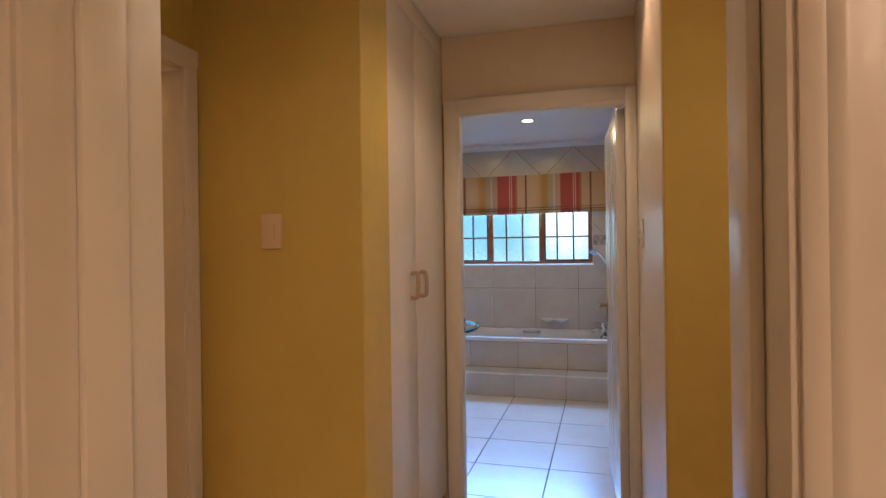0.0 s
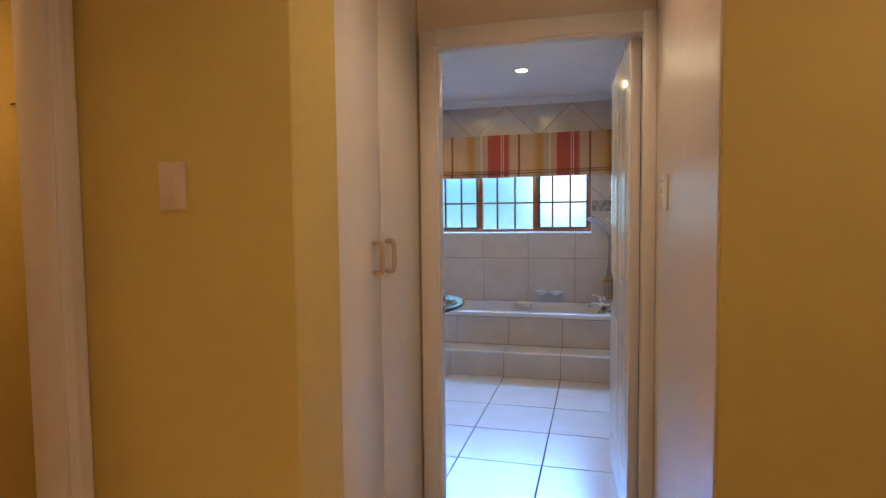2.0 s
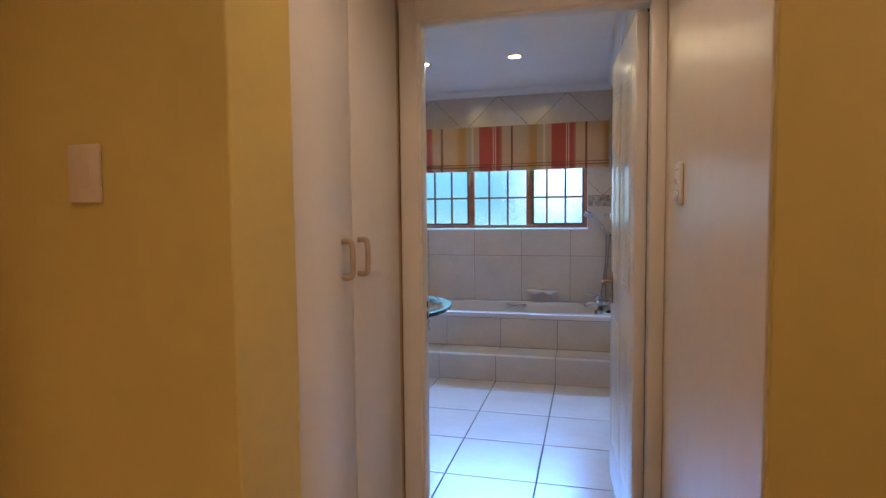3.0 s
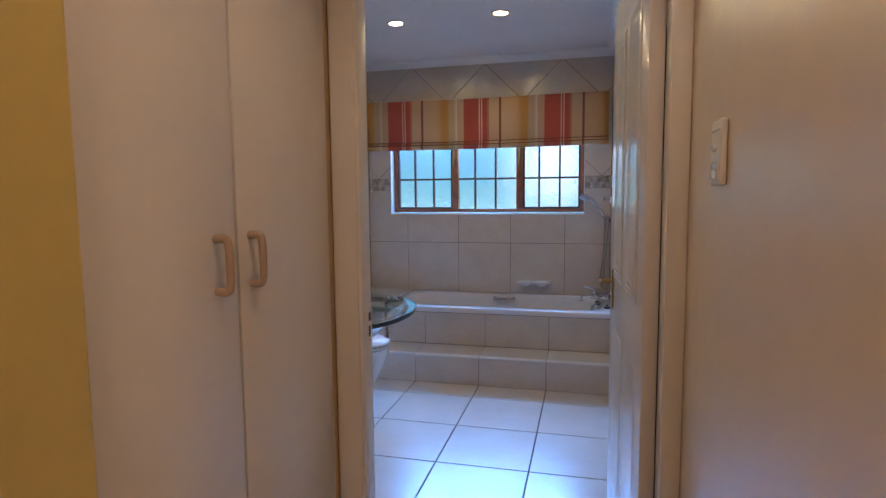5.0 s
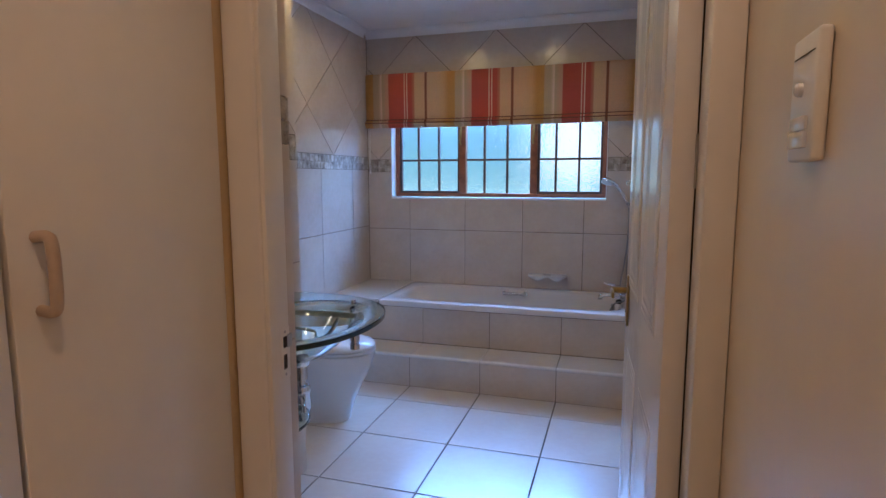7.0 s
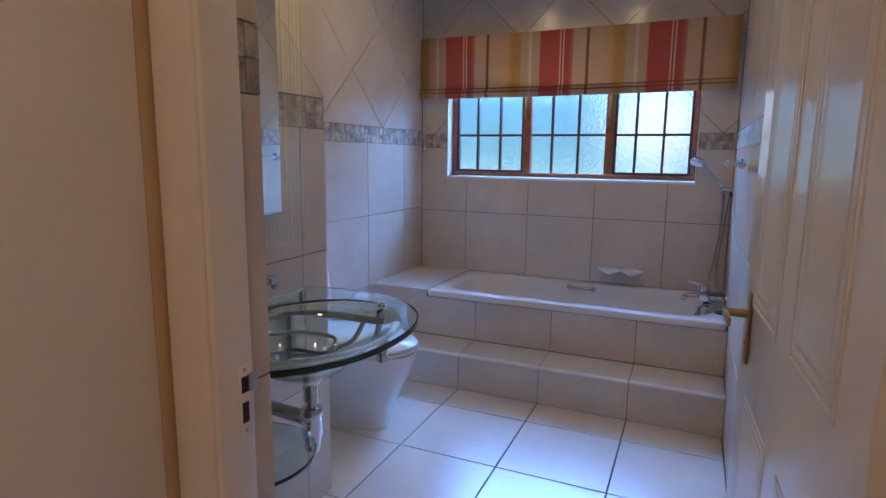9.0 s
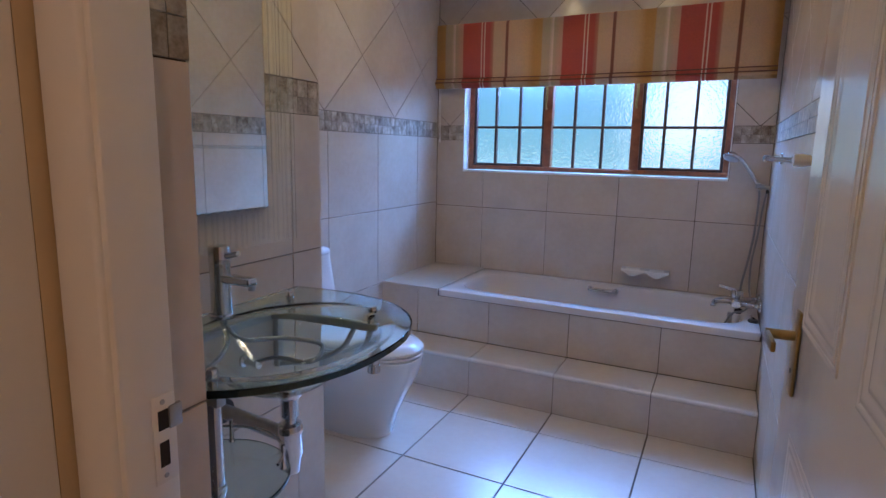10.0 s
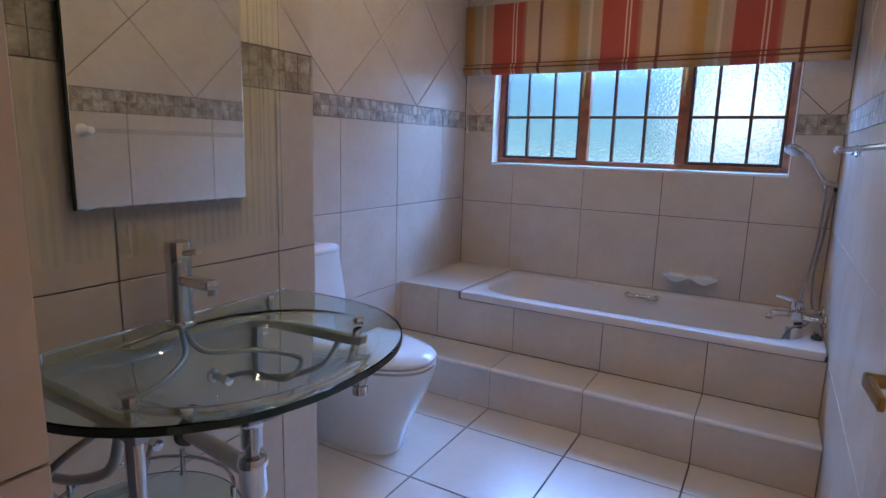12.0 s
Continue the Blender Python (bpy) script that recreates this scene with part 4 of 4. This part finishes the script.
part("plate", box(-1.118, 1.714, 1.332, -1.042, 1.7255, 1.450, 0.004), SWITCH, sw)
part("rocker", box(-1.095, 1.711, 1.365, -1.065, 1.7145, 1.415, 0.001), SWITCH, sw)
nail = thing("nail", (-2.325, 2.309, 1.777), "small dark nail in the ochre wall", "nail")
part("shaft", tube([(-2.335, 2.309, 1.775), (-2.31, 2.309, 1.778)], 0.004, 8), IRON, nail)

# ---- ceiling lights ----
LIT = glow("lit_lamp_face", (1.0, 0.86, 0.62), 30)
# The hall's rings and faces are added out of view to match its lamps.
for dx, dy, CZ in [(x, y, CZ) for x, y in DOWNLIGHTS] + [(x, y, HZ) for x, y, _, _ in HALL_LIGHTS]:
    dl = thing("downlight", (dx, dy, CZ), "recessed ceiling downlight with a brass-coloured ring, lit; hall ones added out of view", "ceiling light", "ceiling downlights")
    part("ring", lathe([(0.044, 0.002), (0.044, -0.004), (0.056, -0.006), (0.060, -0.001), (0.060, 0.002)], (dx, dy, CZ), 32), BRASS, dl)
    part("lamp_face", lathe([(0.001, 0), (0.043, 0), (0.043, -0.002), (0.001, -0.0025)], (dx, dy, CZ), 24), LIT, dl)
# Unseen fixtures added for the first room's fill lamp and the side room's lamp.
for cx, cy, s in ((0.95, -1.75, 0.15), (-1.90, 1.75, 0.11)):
    cl = thing("unseen_ceiling_lamp", (cx, cy, HZ), "round opal ceiling lamp, lit, added out of view", "ceiling light")
    part("base", lathe([(0.001, 0), (s * 1.05, 0), (s * 1.05, -0.03), (0.001, -0.03)], (cx, cy, HZ - 0.0005), 28), PLASTIC, cl)
    part("shade", lathe([(s, 0), (s, -0.03), (s * 0.8, -0.055), (s * 0.3, -0.064), (0.001, -0.065)], (cx, cy, HZ - 0.031), 28), PLASTIC, cl).visible_shadow = False

# ---- tiles ----
SHAPES = {}


def clip(poly, a, b, c):
    """The part of a polygon where a u + b v <= c."""
    out = []
    for (u0, v0), (u1, v1) in zip(poly, poly[1:] + poly[:1]):
        d0, d1 = a * u0 + b * v0 - c, a * u1 + b * v1 - c
        if d0 <= 0:
            out.append((u0, v0))
        if (d0 < 0) != (d1 < 0) and abs(d0 - d1) > 1e-9:
            t = d0 / (d0 - d1)
            out.append((u0 + (u1 - u0) * t, v0 + (v1 - v0) * t))
    return out


def within(poly, u0, u1, v0, v1):
    for line in ((-1, 0, -u0), (1, 0, u1), (0, -1, -v0), (0, 1, v1)):
        poly = clip(poly, *line)
        if len(poly) < 3:
            return []
    clean = [p for p, q in zip(poly, poly[1:] + poly[:1]) if math.dist(p, q) > 0.003]
    return clean if len(clean) > 2 else []


def inset(poly, d):
    out, n = [], len(poly)
    for i in range(n):
        p, q, r = Vector(poly[i - 1]), Vector(poly[i]), Vector(poly[(i + 1) % n])
        e, f = (q - p).normalized(), (r - q).normalized()
        a, b = Vector((-e.y, e.x)), Vector((-f.y, f.x))
        k = (a + b) / max(1 + a.dot(b), 0.25)
        out.append(tuple(q + k * d))
    return out


def piece(name, poly, m, parent, mat, gap=0.0018, high=0.006, edge=0.0010):
    """One tile on the plane m (u, v, outwards), with open joints and eased edges."""
    area = sum(a[0] * b[1] - b[0] * a[1] for a, b in zip(poly, poly[1:] + poly[:1]))
    if abs(area) < 0.0004:
        return
    if area < 0:
        poly = poly[::-1]
    cu, cv = sum(p[0] for p in poly) / len(poly), sum(p[1] for p in poly) / len(poly)
    key = (name, high, gap, mat.name) + tuple((round(u - cu, 3), round(v - cv, 3)) for u, v in poly)
    if key not in SHAPES:
        p = [(u - cu, v - cv) for u, v in poly]
        a, b = inset(p, gap), inset(p, gap + edge)
        n = len(p)
        verts = [(u, v, 0) for u, v in a] + [(u, v, high - edge * 0.6) for u, v in a] + [(u, v, high) for u, v in b]
        faces = [tuple(range(2 * n, 3 * n))]
        for s in (0, n):
            faces += [(s + i, s + (i + 1) % n, s + n + (i + 1) % n, s + n + i) for i in range(n)]
        me = bpy.data.meshes.new(name)
        me.from_pydata(verts, [], faces)
        me.materials.append(mat)
        SHAPES[key] = me
    ob = new(name, SHAPES[key])
    ob.parent = parent
    tilt = pose(0, 0, 0, TILT.uniform(-0.08, 0.08), TILT.uniform(-0.08, 0.08), 0)
    ob.matrix_basis = m @ Matrix.Translation((cu, cv, 0)) @ tilt
    return ob


TILT = random.Random(11)


def plane(origin, u, v):
    u, v = Vector(u), Vector(v)
    w = u.cross(v)
    return Matrix(((u.x, v.x, w.x, origin[0]), (u.y, v.y, w.y, origin[1]), (u.z, v.z, w.z, origin[2]), (0, 0, 0, 1)))


def rect(u0, u1, v0, v1):
    return [(u0, v0), (u1, v0), (u1, v1), (u0, v1)]


def diamonds(m, wall, u0, u1, v0, v1, du, dv, uc, holes=()):
    """Tiles laid on the corner, points meeting on v0 at uc, clipped to a field and out of a hole."""
    for i in range(-14, 15):
        for j in range(-1, 8):
            if (i + j) % 2 == 0:
                continue
            cu, cv = uc + i * du, v0 + j * dv
            d = [(cu - du, cv), (cu, cv - dv), (cu + du, cv), (cu, cv + dv)]
            fields = [(u0, u1, v0, v1)]
            for hu0, hu1, hv1 in holes:
                fields = [(u0, hu0, v0, hv1), (hu1, u1, v0, hv1), (u0, u1, hv1, v1)]
            for f in fields:
                p = within(d, *f)
                if p:
                    piece("tile", p, m, wall, TILE)


def band(m, wall, u0, u1, v0, v1, seed):
    """A border of small stone squares in two uneven rows."""
    rng = random.Random(seed)
    h = (v1 - v0) / 2
    u = u0
    while u < u1 - 0.008:
        w = min(rng.choice((0.040, 0.047, 0.047, 0.055)), u1 - u)
        if rng.random() < 0.12 and w > 0.03:
            piece("mosaic_stone", rect(u, u + w, v0, v1), m, wall, MOSAIC, 0.0007, 0.0065, 0.0008)
        else:
            piece("mosaic_stone", rect(u, u + w, v0, v0 + h), m, wall, MOSAIC, 0.0007, 0.0062, 0.0008)
            piece("mosaic_stone", rect(u, u + w, v0 + h, v1), m, wall, MOSAIC, 0.0007, 0.0062, 0.0008)
        u += w


def grid(m, wall, us, vs, mat=TILE, name="tile", **k):
    for a, b in zip(us, us[1:]):
        for c, d in zip(vs, vs[1:]):
            piece(name, rect(a, b, c, d), m, wall, mat, **k)


# window wall: u is x, v is z
M = plane((0, WIN, 0), (1, 0, 0), (0, 0, 1))
wx = [LEFT + 0.006, -1.590, -1.142, -0.700, -0.258, RIGHT - 0.006]
grid(M, wall_window, wx, [0.455, 0.899])
for a, b in zip(wx, wx[1:]):
    if a < WX0 < b:
        p = [(a, 0.899), (b, 0.899), (b, WZ0), (WX0, WZ0), (WX0, 1.348), (a, 1.348)]
    elif a < WX1 < b:
        p = [(a, 0.899), (b, 0.899), (b, 1.348), (WX1, 1.348), (WX1, WZ0), (a, WZ0)]
    else:
        p = rect(a, b, 0.899, WZ0)
    piece("tile", p, M, wall_window, TILE)
band(M, wall_window, LEFT + 0.006, WX0, 1.348, 1.442, 1)
band(M, wall_window, WX1, RIGHT - 0.006, 1.348, 1.442, 2)
diamonds(M, wall_window, LEFT + 0.006, RIGHT - 0.006, 1.442, 2.395, 0.312, 0.309, -0.601, [(WX0, WX1, WZ1)])

# wall behind the toilet: u is y, v is z
M = plane((LEFT, 0, 0), (0, 1, 0), (0, 0, 1))
grid(M, wall_left, [COLEND, 4.355, 4.828, 5.298, 5.776, WIN - 0.006], [0.0, 0.475, 0.918, 1.363])
band(M, wall_left, COLEND, WIN - 0.006, 1.363, 1.460, 3)
diamonds(M, wall_left, COLEND, WIN - 0.006, 1.460, 2.395, 0.338, 0.312, 4.803)

# projecting wall behind the basin
M = plane((COL, 0, 0), (0, 1, 0), (0, 0, 1))
grid(M, wall_col, [2.975, 3.389, 3.834, COLEND - 0.002], [0.0, 0.47, 0.947, 1.378])
band(M, wall_col, 2.975, COLEND - 0.002, 1.378, 1.479, 4)
diamonds(M, wall_col, 2.975, COLEND - 0.002, 1.479, 2.395, 0.318, 0.318, 3.978)
M = plane((0, COLEND, 0), (-1, 0, 0), (0, 0, 1))
grid(M, wall_col, [-COL, 1.64, -LEFT], [0.0, 0.47, 0.947, 1.378])

# wall beside the bath: seen from the room, u runs towards the door
M = plane((RIGHT, 0, 0), (0, -1, 0), (0, 0, 1))
grid(M, wall_right, [-(WIN - 0.006), -5.62, -5.17, -4.72, -4.27, -3.82, -3.37, -2.975], [0.0, 0.452, 0.897, 1.350])
band(M, wall_right, -(WIN - 0.006), -2.975, 1.350, 1.446, 5)
diamonds(M, wall_right, -(WIN - 0.006), -2.975, 1.446, 2.395, 0.318, 0.312, -5.90)

# tiled end of the partition by the door
M = plane((-0.733, 0, 0), (0, 1, 0), (0, 0, 1))
grid(M, wall_door, [2.9005, 2.9705], [0.0, 0.48, 0.935, 1.378])
band(M, wall_door, 2.9005, 2.9705, 1.378, 1.479, 6)
grid(M, wall_door, [2.9005, 2.9705], [1.479, 2.04])

# floor and bath surround
M = plane((0, 0, -0.005), (1, 0, 0), (0, 1, 0))
fx = [LEFT + 0.006, -1.692, -1.240, -0.788, -0.334, RIGHT - 0.006]
grid(M, floor, fx, [2.885, 3.02, 3.475, 3.935, 4.395, 4.858, STEPY], FTILE, "floor_tile", gap=0.0036, high=0.005)
M = plane((0, STEPY, 0), (1, 0, 0), (0, 0, 1))
grid(M, surround, fx, [0.0, STEPZ - 0.002])
M = plane((0, 0, STEPZ), (1, 0, 0), (0, 1, 0))
for a, b in zip(fx, fx[1:]):
    piece("step_tile", rect(a, b, STEPY + 0.004, FACEY - 0.006), M, surround, FTILE, high=0.008, edge=0.003)
    prof = [(STEPY + 0.004, 0.0), (STEPY + 0.004, 0.008)] + [(STEPY - 0.004 - 0.009 * math.sin(k), -0.002 + 0.010 * math.cos(k)) for k in (math.pi * q / 8 for q in range(9))] + [(STEPY - 0.004, -0.004)]
    part("step_nosing", loft([[(x, y, STEPZ + z) for y, z in prof] for x in (a + 0.0018, b - 0.0018)]), NOSE, surround)
M = plane((0, FACEY, 0), (1, 0, 0), (0, 0, 1))
for a, b in zip(fx, fx[1:]):
    if a < -1.562 < b:
        p = [(a, STEPZ + 0.008), (b, STEPZ + 0.008), (b, RIM - 0.042), (-1.562, RIM - 0.042), (-1.562, RIM - 0.006), (a, RIM - 0.006)]
    else:
        p = rect(a, b, STEPZ + 0.008, RIM - (0.006 if b < -1.6 else 0.042))
    piece("tile", p, M, surround, TILE)
M = plane((0, 0, RIM - 0.0055), (1, 0, 0), (0, 1, 0))
piece("ledge_tile", rect(LEFT + 0.006, -1.5622, FACEY - 0.010, WIN - 0.006), M, surround, FTILE, gap=0.0003, high=0.007, edge=0.0012)
